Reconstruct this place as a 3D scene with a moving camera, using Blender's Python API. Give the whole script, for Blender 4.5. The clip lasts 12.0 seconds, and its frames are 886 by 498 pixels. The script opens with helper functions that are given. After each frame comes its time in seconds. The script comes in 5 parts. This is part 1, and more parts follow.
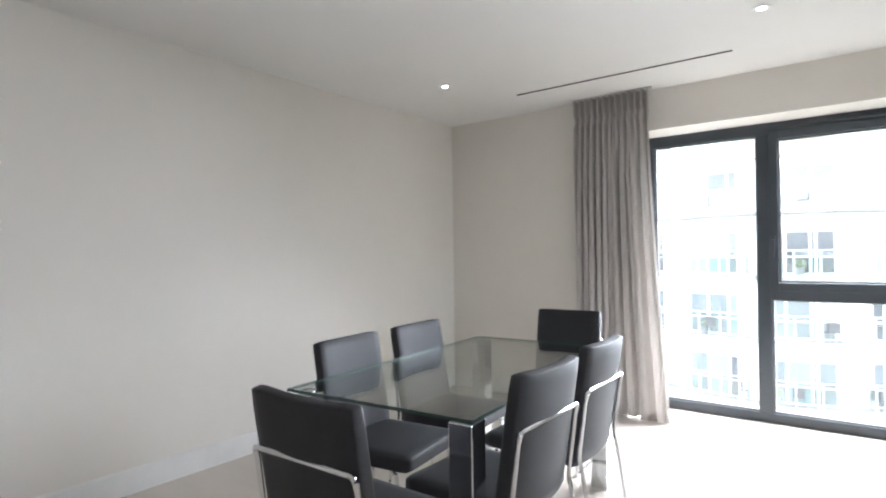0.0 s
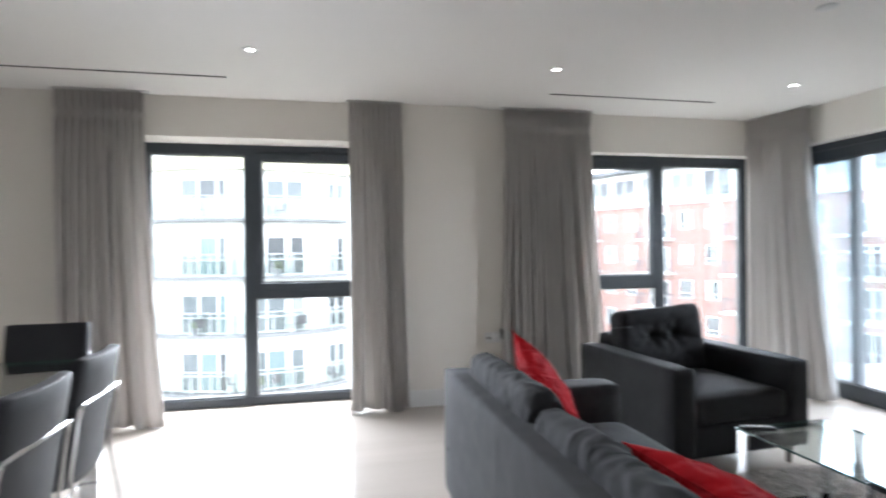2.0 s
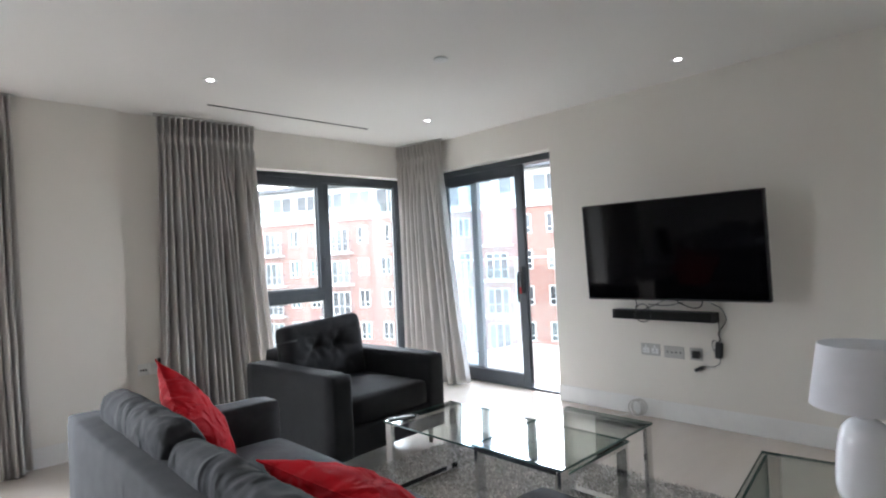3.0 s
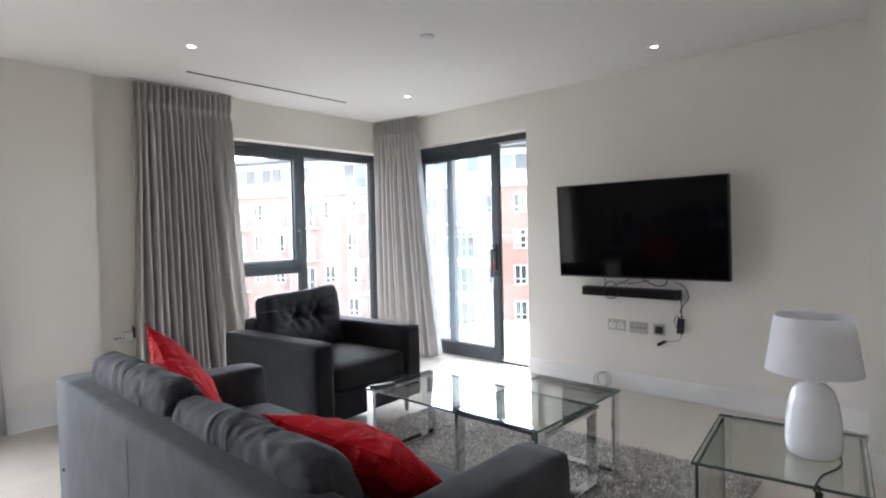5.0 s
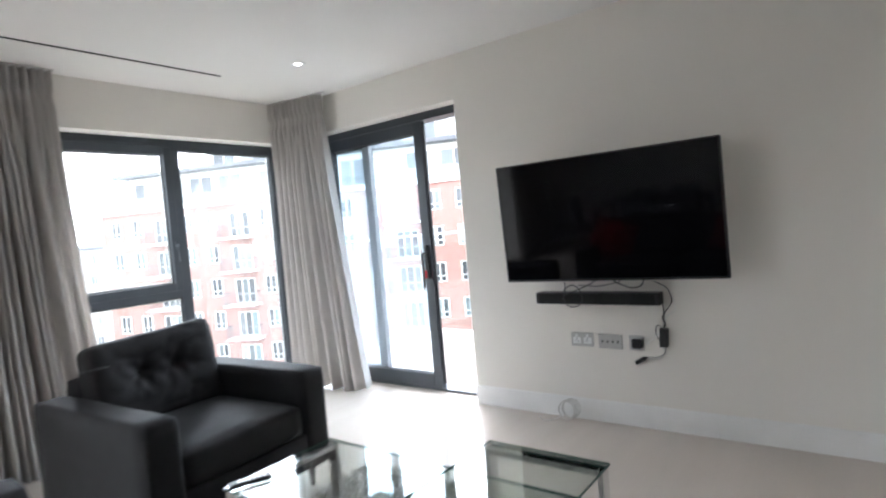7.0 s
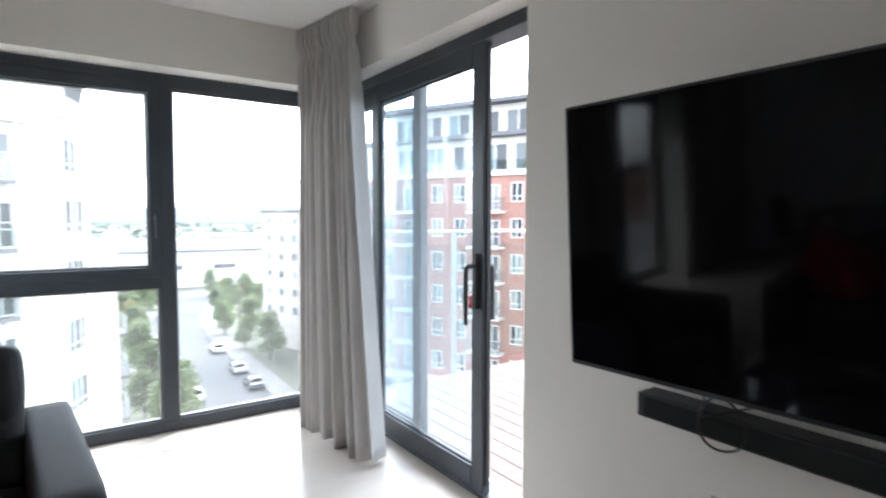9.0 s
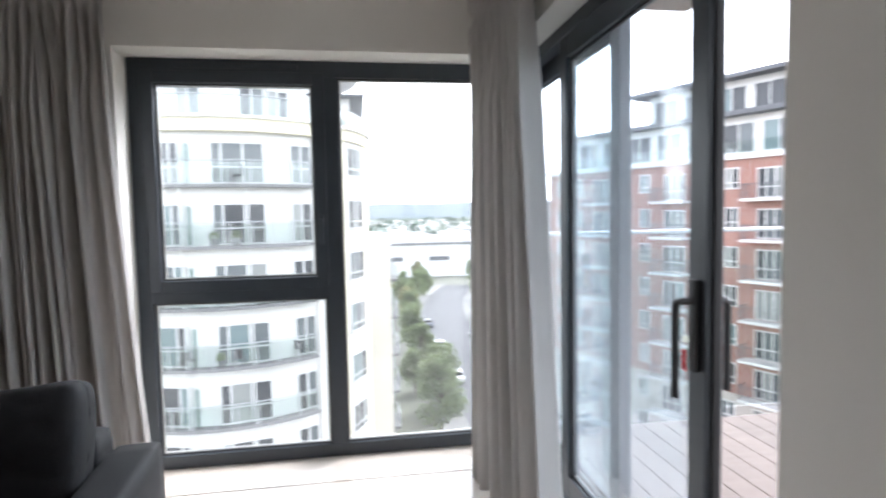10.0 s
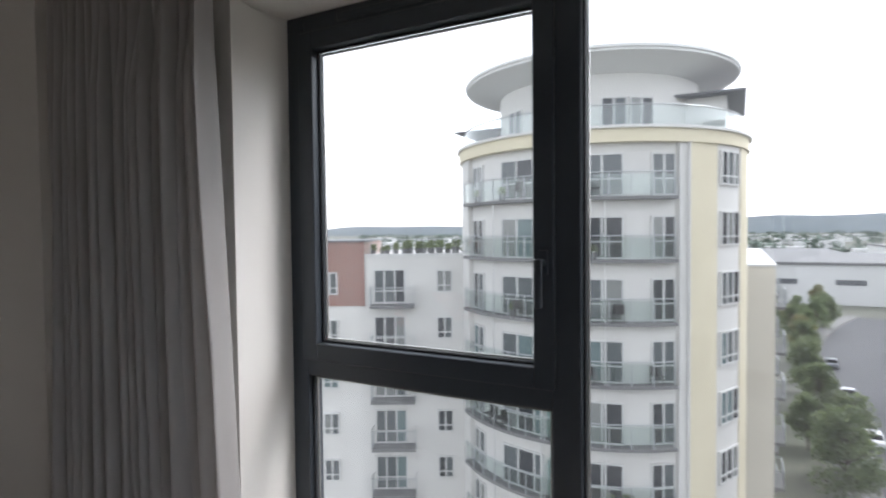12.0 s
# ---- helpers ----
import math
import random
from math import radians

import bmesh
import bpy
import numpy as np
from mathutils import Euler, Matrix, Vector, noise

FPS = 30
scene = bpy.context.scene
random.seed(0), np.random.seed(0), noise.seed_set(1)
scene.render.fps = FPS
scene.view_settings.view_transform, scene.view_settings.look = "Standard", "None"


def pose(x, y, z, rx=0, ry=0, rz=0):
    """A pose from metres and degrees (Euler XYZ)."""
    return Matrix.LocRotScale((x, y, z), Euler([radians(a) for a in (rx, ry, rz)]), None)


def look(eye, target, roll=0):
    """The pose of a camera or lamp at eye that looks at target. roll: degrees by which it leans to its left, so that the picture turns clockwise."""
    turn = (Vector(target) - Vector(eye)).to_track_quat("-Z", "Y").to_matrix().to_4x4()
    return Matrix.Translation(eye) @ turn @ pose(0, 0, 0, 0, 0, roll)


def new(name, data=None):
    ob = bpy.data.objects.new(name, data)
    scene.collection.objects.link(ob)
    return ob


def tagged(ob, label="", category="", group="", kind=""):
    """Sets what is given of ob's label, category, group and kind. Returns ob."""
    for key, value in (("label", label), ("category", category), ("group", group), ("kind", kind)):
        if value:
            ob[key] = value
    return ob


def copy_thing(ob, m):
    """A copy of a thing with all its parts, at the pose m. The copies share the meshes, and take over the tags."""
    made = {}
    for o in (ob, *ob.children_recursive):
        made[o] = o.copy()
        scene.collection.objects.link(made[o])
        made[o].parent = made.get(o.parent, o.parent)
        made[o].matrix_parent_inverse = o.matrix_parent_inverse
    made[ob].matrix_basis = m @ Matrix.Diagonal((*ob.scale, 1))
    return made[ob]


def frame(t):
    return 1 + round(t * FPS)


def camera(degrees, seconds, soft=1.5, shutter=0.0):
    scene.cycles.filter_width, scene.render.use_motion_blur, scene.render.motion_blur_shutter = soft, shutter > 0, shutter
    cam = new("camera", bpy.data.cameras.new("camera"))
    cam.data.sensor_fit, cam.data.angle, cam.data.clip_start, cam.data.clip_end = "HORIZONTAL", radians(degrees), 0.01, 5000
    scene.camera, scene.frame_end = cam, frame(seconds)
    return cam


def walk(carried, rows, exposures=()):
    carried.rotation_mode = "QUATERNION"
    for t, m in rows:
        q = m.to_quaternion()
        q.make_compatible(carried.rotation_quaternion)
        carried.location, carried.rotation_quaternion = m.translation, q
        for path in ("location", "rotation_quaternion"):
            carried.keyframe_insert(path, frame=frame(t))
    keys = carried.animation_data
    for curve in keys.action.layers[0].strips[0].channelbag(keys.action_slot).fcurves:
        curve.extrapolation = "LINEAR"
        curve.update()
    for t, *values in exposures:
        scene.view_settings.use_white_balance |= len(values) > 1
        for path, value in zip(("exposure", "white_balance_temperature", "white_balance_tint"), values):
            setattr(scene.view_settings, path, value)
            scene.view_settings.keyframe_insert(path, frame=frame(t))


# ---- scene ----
cam = camera(77.3, 12.0, soft=2.0, shutter=0.4)
PATH = [
    (0, (-4.195, -4.35, 1.275), (-5.404, -2.757, 1.289), -0.8),
    (0.5, (-4.291, -4.37, 1.288), (-5.273, -2.627, 1.301), -1.5),
    (1, (-4.284, -4.359, 1.295), (-4.824, -2.433, 1.313), -1.2),
    (1.5, (-4.194, -4.47, 1.284), (-4.288, -2.473, 1.318), 0.0),
    (2, (-4.175, -4.586, 1.296), (-3.753, -2.631, 1.298), -0.6),
    (2.5, (-4.068, -4.645, 1.313), (-3.091, -2.9, 1.348), -1.3),
    (3, (-4.049, -4.675, 1.298), (-2.663, -3.233, 1.322), -2.7),
    (5, (-4.186, -4.676, 1.279), (-2.716, -3.321, 1.22), -1.3),
    (5.5, (-4.119, -4.633, 1.276), (-2.657, -3.271, 1.202), -1.8),
    (6, (-3.897, -4.517, 1.274), (-2.463, -3.125, 1.212), -3.1),
    (6.5, (-3.621, -4.342, 1.275), (-2.136, -3.005, 1.198), -3.2),
    (7, (-3.266, -4.135, 1.288), (-1.675, -2.926, 1.211), -5.0),
    (7.2, (-3.085, -4.064, 1.278), (-1.476, -2.878, 1.229), -5.0),
    (8.8, (-1.644, -3.515, 1.318), (-0.361, -1.983, 1.229), -0.7),
    (9, (-1.47, -3.429, 1.316), (-0.334, -1.787, 1.211), 0.1),
    (9.5, (-1.125, -3.138, 1.326), (-0.327, -1.308, 1.201), -0.5),
    (10, (-0.80, -2.805, 1.355), (-0.498, -0.828, 1.229), -1.1),
    (10.5, (-0.67, -2.418, 1.359), (-0.785, -0.423, 1.271), -1.5),
    (11, (-0.567, -2.01, 1.422), (-0.826, -0.028, 1.364), -2.8),
    (11.5, (-0.479, -1.604, 1.427), (-1.092, 0.299, 1.37), -2.0),
    (12, (-0.506, -1.224, 1.419), (-1.45, 0.538, 1.357), -0.6),
]
EXPO = [(0, 4.4, 5900, 12), (0.5, 4.2, 5900, 12), (1.5, 3.9, 5890, 12), (3, 3.9, 5930, 12), (5.5, 4.1, 5930, 12), (7.2, 4.0, 5900, 12), (9, 3.45, 5880, 12), (9.5, 3.6, 5890, 12), (10, 2.98, 6080, 15), (10.5, 2.5, 6150, 16), (11, 2.2, 6200, 17), (11.5, 1.97, 6150, 16), (12, 1.8, 6180, 16)]
walk(cam, [(t, look(eye, target, roll)) for t, eye, target, roll in PATH], EXPO)

# ---- place ----
# Axes: x to the east, y to the north, floor of the room at z = 0. The north-east corner of the room is the origin.
GROUND = -20.0
CEIL = 2.5
WEST = -7.37
# unseen end wall, set near enough to bounce light onto the lamp corner
SOUTH = -6.2

# world and light
world = bpy.data.worlds.new("sky")
scene.world = world
world.use_nodes = True
wn = world.node_tree.nodes
wl = world.node_tree.links
sky = wn.new("ShaderNodeTexSky")
sky.sky_type = "NISHITA"
sky.sun_disc = False
sky.sun_elevation = radians(48)
sky.sun_rotation = radians(45)
sky.air_density, sky.dust_density, sky.ozone_density = 1.0, 1.0, 1.0
grey = wn.new("ShaderNodeHueSaturation")
grey.inputs["Saturation"].default_value = 0.12
wl.new(sky.outputs[0], grey.inputs["Color"])
wl.new(grey.outputs[0], wn["Background"].inputs["Color"])
wn["Background"].inputs["Strength"].default_value = 0.15

sun = new("sun", bpy.data.lights.new("sun", "SUN"))
sun.data.energy, sun.data.angle, sun.data.color = 0.5, radians(25), (1.0, 0.97, 0.93)
sun.matrix_world = look((34, 34, 53), (0, 0, 0))

# daylight of the open sky in the opening of the dining window
daylight = new("daylight", bpy.data.lights.new("daylight", "AREA"))
daylight.data.shape, daylight.data.size, daylight.data.size_y = "RECTANGLE", 1.30, 1.9
daylight.data.energy, daylight.data.spread, daylight.data.color = 4.1, radians(125), (0.97, 0.985, 1.0)
daylight.matrix_world = look((-4.72, 0.25, 1.12), (-4.72, -3.0, -0.55))


# materials
def material(name, colour, rough=0.5, metal=0.0, colour2=None, scale=6.0, bump=0.0, bump_scale=60.0, spec=0.5, stretch=(1, 1, 1), rough_var=0.0, random_tint=0.0, coords="Object", detail=6.0, coat=0.0, sheen=0.0):
    """A surface with a broad and a fine variation of colour, roughness and relief."""
    m = bpy.data.materials.new(name)
    m.use_nodes = True
    nt, links = m.node_tree.nodes, m.node_tree.links
    bsdf = nt["Principled BSDF"]
    bsdf.inputs["Roughness"].default_value = rough
    bsdf.inputs["Metallic"].default_value = metal
    bsdf.inputs["Specular IOR Level"].default_value = spec
    bsdf.inputs["Coat Weight"].default_value = coat
    bsdf.inputs["Sheen Weight"].default_value = sheen
    tc = nt.new("ShaderNodeTexCoord")
    mp = nt.new("ShaderNodeMapping")
    mp.inputs["Scale"].default_value = stretch
    links.new(tc.outputs[coords], mp.inputs["Vector"])
    broad = nt.new("ShaderNodeTexNoise")
    broad.inputs["Scale"].default_value = scale
    broad.inputs["Detail"].default_value = detail
    links.new(mp.outputs[0], broad.inputs["Vector"])
    fine = nt.new("ShaderNodeTexNoise")
    fine.inputs["Scale"].default_value = bump_scale
    fine.inputs["Detail"].default_value = 3.0
    links.new(mp.outputs[0], fine.inputs["Vector"])
    c2 = colour2 or tuple(0.88 * c for c in colour)
    ramp = nt.new("ShaderNodeMix")
    ramp.data_type = "RGBA"
    ramp.inputs["A"].default_value = (*colour, 1)
    ramp.inputs["B"].default_value = (*c2, 1)
    mixf = nt.new("ShaderNodeMath")
    mixf.operation = "MULTIPLY_ADD"
    links.new(fine.outputs["Fac"], mixf.inputs[0])
    mixf.inputs[1].default_value = 0.35
    spread = nt.new("ShaderNodeMapRange")
    spread.inputs["From Min"].default_value, spread.inputs["From Max"].default_value = 0.32, 0.68
    spread.inputs["To Min"].default_value, spread.inputs["To Max"].default_value = -0.1, 0.75
    links.new(broad.outputs["Fac"], spread.inputs["Value"])
    links.new(spread.outputs[0], mixf.inputs[2])
    mixf.use_clamp = True
    links.new(mixf.outputs[0], ramp.inputs["Factor"])
    out = ramp.outputs["Result"]
    if random_tint:
        info = nt.new("ShaderNodeObjectInfo")
        hsv = nt.new("ShaderNodeHueSaturation")
        rng = nt.new("ShaderNodeMapRange")
        rng.inputs["To Min"].default_value, rng.inputs["To Max"].default_value = 1 - random_tint, 1 + random_tint
        links.new(info.outputs["Random"], rng.inputs["Value"])
        links.new(rng.outputs[0], hsv.inputs["Value"])
        links.new(out, hsv.inputs["Color"])
        out = hsv.outputs[0]
    links.new(out, bsdf.inputs["Base Color"])
    if rough_var:
        rr = nt.new("ShaderNodeMapRange")
        rr.inputs["To Min"].default_value, rr.inputs["To Max"].default_value = max(0.02, rough - rough_var), rough + rough_var
        links.new(broad.outputs["Fac"], rr.inputs["Value"])
        links.new(rr.outputs[0], bsdf.inputs["Roughness"])
    if bump:
        b = nt.new("ShaderNodeBump")
        b.inputs["Strength"].default_value = bump
        b.inputs["Distance"].default_value = 0.01
        links.new(fine.outputs["Fac"], b.inputs["Height"])
        links.new(b.outputs[0], bsdf.inputs["Normal"])
    return m


def pane_glass(name, tint=(0.96, 0.98, 0.97), gloss=1.0, glare=0.0):
    """Thin clear glass: lets light through and mirrors by Fresnel; a thin pale veil on it can paint in the glare of the
    outdoors.
    """
    m = bpy.data.materials.new(name)
    m.use_nodes = True
    nt, links = m.node_tree.nodes, m.node_tree.links
    nt.remove(nt["Principled BSDF"])
    tr = nt.new("ShaderNodeBsdfTransparent")
    tr.inputs["Color"].default_value = (*tint, 1)
    gl = nt.new("ShaderNodeBsdfGlossy")
    gl.inputs["Roughness"].default_value = 0.01
    fr = nt.new("ShaderNodeLayerWeight")
    fr.inputs["Blend"].default_value = 0.5
    pw = nt.new("ShaderNodeMath")
    pw.operation = "POWER"
    pw.inputs[1].default_value = 5.0
    links.new(fr.outputs["Facing"], pw.inputs[0])
    k = nt.new("ShaderNodeMath")
    k.operation = "MULTIPLY_ADD"
    k.inputs[1].default_value, k.inputs[2].default_value = 0.9 * gloss, 0.045 * gloss
    links.new(pw.outputs[0], k.inputs[0])
    mix = nt.new("ShaderNodeMixShader")
    links.new(k.outputs[0], mix.inputs[0])
    links.new(tr.outputs[0], mix.inputs[1])
    links.new(gl.outputs[0], mix.inputs[2])
    last = mix.outputs[0]
    # translucent veil that paints outdoor glare over the view, uneven by noise
    if glare:
        veil = nt.new("ShaderNodeBsdfTranslucent")
        veil.inputs["Color"].default_value = (0.83, 0.85, 0.87, 1)
        veil_noise = nt.new("ShaderNodeTexNoise")
        veil_noise.inputs["Scale"].default_value = 2.5
        veil_noise.inputs["Detail"].default_value = 5.0
        share = nt.new("ShaderNodeMapRange")
        share.inputs["From Min"].default_value, share.inputs["From Max"].default_value = 0.3, 0.7
        share.inputs["To Min"].default_value, share.inputs["To Max"].default_value = 0.6 * glare, 1.4 * glare
        links.new(veil_noise.outputs["Fac"], share.inputs["Value"])
        veiled = nt.new("ShaderNodeMixShader")
        links.new(share.outputs[0], veiled.inputs[0])
        links.new(last, veiled.inputs[1])
        links.new(veil.outputs[0], veiled.inputs[2])
        last = veiled.outputs[0]
    links.new(last, nt["Material Output"].inputs["Surface"])
    return m


def glow(name, colour, strength):
    m = bpy.data.materials.new(name)
    m.use_nodes = True
    b = m.node_tree.nodes["Principled BSDF"]
    b.inputs["Base Color"].default_value = (*colour, 1)
    b.inputs["Emission Color"].default_value = (*colour, 1)
    b.inputs["Emission Strength"].default_value = strength
    return m


M_WALL = material("warm white wall paint", (0.80, 0.768, 0.715), 0.75, colour2=(0.77, 0.735, 0.678), scale=1.2, bump=0.04, bump_scale=220)
M_CEIL = material("white ceiling paint", (0.81, 0.795, 0.77), 0.8, colour2=(0.78, 0.762, 0.735), scale=0.8, bump=0.03, bump_scale=200)
M_TRIM = material("white satin trim paint", (0.86, 0.852, 0.835), 0.35, scale=3, bump=0.02)
M_FLOOR = material("pale polished floor", (0.58, 0.525, 0.467), 0.17, colour2=(0.51, 0.457, 0.402), scale=2.2, bump=0.03, bump_scale=90, stretch=(0.25, 1.6, 1), rough_var=0.08)
M_FRAME = material("anthracite powder-coated aluminium", (0.045, 0.054, 0.066), 0.38, colour2=(0.035, 0.043, 0.053), scale=5, bump=0.03, bump_scale=400)
# panes carry a painted veil of outdoor glare, strongest on the door
M_GLASS = pane_glass("clear window glass", glare=0.008)
M_CORNERGLASS = pane_glass("corner window glass with glare veil", glare=0.018)
M_DOORGLASS = pane_glass("blue-tinted door glass with glare veil", (0.87, 0.935, 0.965), 1.25, glare=0.045)
M_RUBBER = material("black rubber gasket", (0.012, 0.012, 0.013), 0.7, scale=20)
M_CURTAIN = material("taupe curtain linen", (0.66, 0.632, 0.608), 0.95, colour2=(0.57, 0.543, 0.522), scale=9, bump=0.12, bump_scale=500, sheen=0.3, stretch=(1, 1, 0.3))
cur_nodes, cur_links = M_CURTAIN.node_tree.nodes, M_CURTAIN.node_tree.links
through_cloth = cur_nodes.new("ShaderNodeBsdfTranslucent")
through_cloth.inputs["Color"].default_value = (0.66, 0.63, 0.60, 1)
cloth_mix = cur_nodes.new("ShaderNodeMixShader")
cloth_mix.inputs[0].default_value = 0.42
cur_links.new(cur_nodes["Principled BSDF"].outputs[0], cloth_mix.inputs[1])
cur_links.new(through_cloth.outputs[0], cloth_mix.inputs[2])
cur_links.new(cloth_mix.outputs[0], cur_nodes["Material Output"].inputs["Surface"])
M_LEATHER = material("black faux leather", (0.026, 0.026, 0.03), 0.58, colour2=(0.034, 0.034, 0.038), scale=8, bump=0.12, bump_scale=240, spec=0.35)
M_CHROME = material("polished chrome", (0.78, 0.79, 0.8), 0.08, metal=1.0, colour2=(0.72, 0.73, 0.74), scale=4, rough_var=0.04)
M_TABLEGLASS = pane_glass("tabletop glass", (0.93, 0.96, 0.945), 1.15)
M_EDGE = material("dark green glass edge", (0.085, 0.13, 0.115), 0.06, colour2=(0.05, 0.085, 0.075), scale=10)
M_SOFA = material("charcoal brushed cotton", (0.05, 0.052, 0.058), 0.85, colour2=(0.028, 0.029, 0.033), scale=11, bump=0.22, bump_scale=260, sheen=0.06)
M_ARMCHAIR = material("near-black brushed cotton", (0.019, 0.019, 0.021), 0.7, colour2=(0.012, 0.012, 0.0135), scale=10, bump=0.2, bump_scale=260, sheen=0.02, spec=0.35)
M_RED = material("red cotton", (0.55, 0.004, 0.012), 0.8, colour2=(0.43, 0.003, 0.009), scale=9, bump=0.12, bump_scale=380, spec=0.15)


def crumple(m, scale, depth, stretch=(1, 1, 1)):
    """Soft ridged wrinkles laid over a cloth's fine weave."""
    nodes, links = m.node_tree.nodes, m.node_tree.links
    tcn, mp = nodes.new("ShaderNodeTexCoord"), nodes.new("ShaderNodeMapping")
    mp.inputs["Scale"].default_value = stretch
    links.new(tcn.outputs["Object"], mp.inputs["Vector"])
    folds = nodes.new("ShaderNodeTexNoise")
    folds.inputs["Scale"].default_value, folds.inputs["Detail"].default_value, folds.inputs["Distortion"].default_value = scale, 2.0, 0.6
    links.new(mp.outputs[0], folds.inputs["Vector"])
    ridge = nodes.new("ShaderNodeMath")
    ridge.operation = "SUBTRACT"
    ridge.inputs[1].default_value = 0.5
    links.new(folds.outputs["Fac"], ridge.inputs[0])
    flip = nodes.new("ShaderNodeMath")
    flip.operation = "ABSOLUTE"
    links.new(ridge.outputs[0], flip.inputs[0])
    sharp = nodes.new("ShaderNodeMapRange")
    sharp.inputs["From Min"].default_value, sharp.inputs["From Max"].default_value = 0.0, 0.13
    sharp.inputs["To Min"].default_value, sharp.inputs["To Max"].default_value = 1.0, 0.0
    sharp.interpolation_type = "SMOOTHSTEP"
    links.new(flip.outputs[0], sharp.inputs["Value"])
    over = nodes.new("ShaderNodeBump")
    over.inputs["Strength"].default_value, over.inputs["Distance"].default_value = 1.0, depth
    links.new(sharp.outputs[0], over.inputs["Height"])
    under = nodes["Principled BSDF"].inputs["Normal"]
    links.new(under.links[0].from_socket, over.inputs["Normal"])
    links.new(over.outputs[0], under)


M_SOFTCUSHION = material("charcoal brushed cotton, creased", (0.048, 0.05, 0.055), 0.85, colour2=(0.027, 0.028, 0.032), scale=11, bump=0.22, bump_scale=260, sheen=0.05)
crumple(M_SOFTCUSHION, 4.5, 0.008, (1, 1.3, 0.8))
crumple(M_RED, 7.5, 0.010)
M_RUG = material("grey shag wool", (0.42, 0.39, 0.355), 0.95, colour2=(0.19, 0.175, 0.16), scale=40, bump=0.3, bump_scale=140)
M_BLACK = material("black plastic", (0.012, 0.012, 0.013), 0.45, scale=12, bump=0.03, bump_scale=300)
M_SCREEN = material("glossy black screen", (0.003, 0.003, 0.004), 0.06, scale=3, spec=0.14)
M_WHITEP = material("white plastic", (0.78, 0.78, 0.77), 0.35, scale=8)
M_STEEL = material("brushed steel plate", (0.52, 0.51, 0.49), 0.38, metal=1.0, scale=30, stretch=(1, 1, 8), rough_var=0.06)
M_CERAMIC = material("white glazed ceramic", (0.85, 0.85, 0.86), 0.12, colour2=(0.82, 0.82, 0.84), scale=5, coat=0.4)
M_SHADE = material("white fabric lampshade", (0.88, 0.875, 0.895), 0.85, scale=10, bump=0.08, bump_scale=420)
sh_nodes, sh_links = M_SHADE.node_tree.nodes, M_SHADE.node_tree.links
through_shade = sh_nodes.new("ShaderNodeBsdfTranslucent")
through_shade.inputs["Color"].default_value = (0.88, 0.87, 0.88, 1)
shade_mix = sh_nodes.new("ShaderNodeMixShader")
shade_mix.inputs[0].default_value = 0.35
sh_links.new(sh_nodes["Principled BSDF"].outputs[0], shade_mix.inputs[1])
sh_links.new(through_shade.outputs[0], shade_mix.inputs[2])
sh_links.new(shade_mix.outputs[0], sh_nodes["Material Output"].inputs["Surface"])
M_WOODLEG = material("grey wood leg", (0.16, 0.14, 0.12), 0.5, scale=12, stretch=(1, 1, 0.2))
M_DARK = material("dark void", (0.01, 0.01, 0.01), 0.9, scale=5)
M_LAMP = glow("lit downlight", (1.0, 0.97, 0.93), 2.0)


# building helpers
def bm_new():
    return bmesh.new()


def box(bm, x0, x1, y0, y1, z0, z1, bevel=0.0, seg=2):
    vs = [bm.verts.new((x, y, z)) for z in (z0, z1) for y in (y0, y1) for x in (x0, x1)]
    fs = [bm.faces.new([vs[i] for i in q]) for q in ((0, 2, 3, 1), (4, 5, 7, 6), (0, 1, 5, 4), (2, 6, 7, 3), (0, 4, 6, 2), (1, 3, 7, 5))]
    if bevel:
        es = list({e for f in fs for e in f.edges})
        bmesh.ops.bevel(bm, geom=es, offset=bevel, segments=seg, profile=0.5, affect="EDGES")
    return vs


def lathe(bm, profile, seg=32, centre=(0, 0, 0), caps=True):
    """Turn a profile of (radius, height) about the upright axis."""
    rings = []
    for r, z in profile:
        rings.append([bm.verts.new((centre[0] + r * math.cos(2 * math.pi * i / seg), centre[1] + r * math.sin(2 * math.pi * i / seg), centre[2] + z)) for i in range(seg)])
    for a, b in zip(rings, rings[1:]):
        for i in range(seg):
            j = (i + 1) % seg
            bm.faces.new((a[i], a[j], b[j], b[i]))
    if caps:
        bm.faces.new(list(reversed(rings[0])))
        bm.faces.new(rings[-1])


def tube(bm, points, r, seg=8, closed=False):
    """A round bar along points."""
    pts = [Vector(p) for p in points]
    n = len(pts)
    rings = []
    up = Vector((0, 0, 1))
    last = None
    for i, p in enumerate(pts):
        if closed:
            d = pts[(i + 1) % n] - pts[i - 1]
        else:
            d = pts[min(i + 1, n - 1)] - pts[max(i - 1, 0)]
        d.normalize()
        side = last - d * last.dot(d) if last else d.cross(up)
        if side.length < 1e-4:
            side = d.cross(Vector((1, 0, 0)))
        side.normalize()
        last = side
        b = d.cross(side)
        rings.append([bm.verts.new(p + r * (math.cos(2 * math.pi * k / seg) * side + math.sin(2 * math.pi * k / seg) * b)) for k in range(seg)])
    pairs = list(zip(rings, rings[1:])) + ([(rings[-1], rings[0])] if closed else [])
    for a, b in pairs:
        for k in range(seg):
            j = (k + 1) % seg
            bm.faces.new((a[k], a[j], b[j], b[k]))
    if not closed:
        bm.faces.new(list(reversed(rings[0])))
        bm.faces.new(rings[-1])


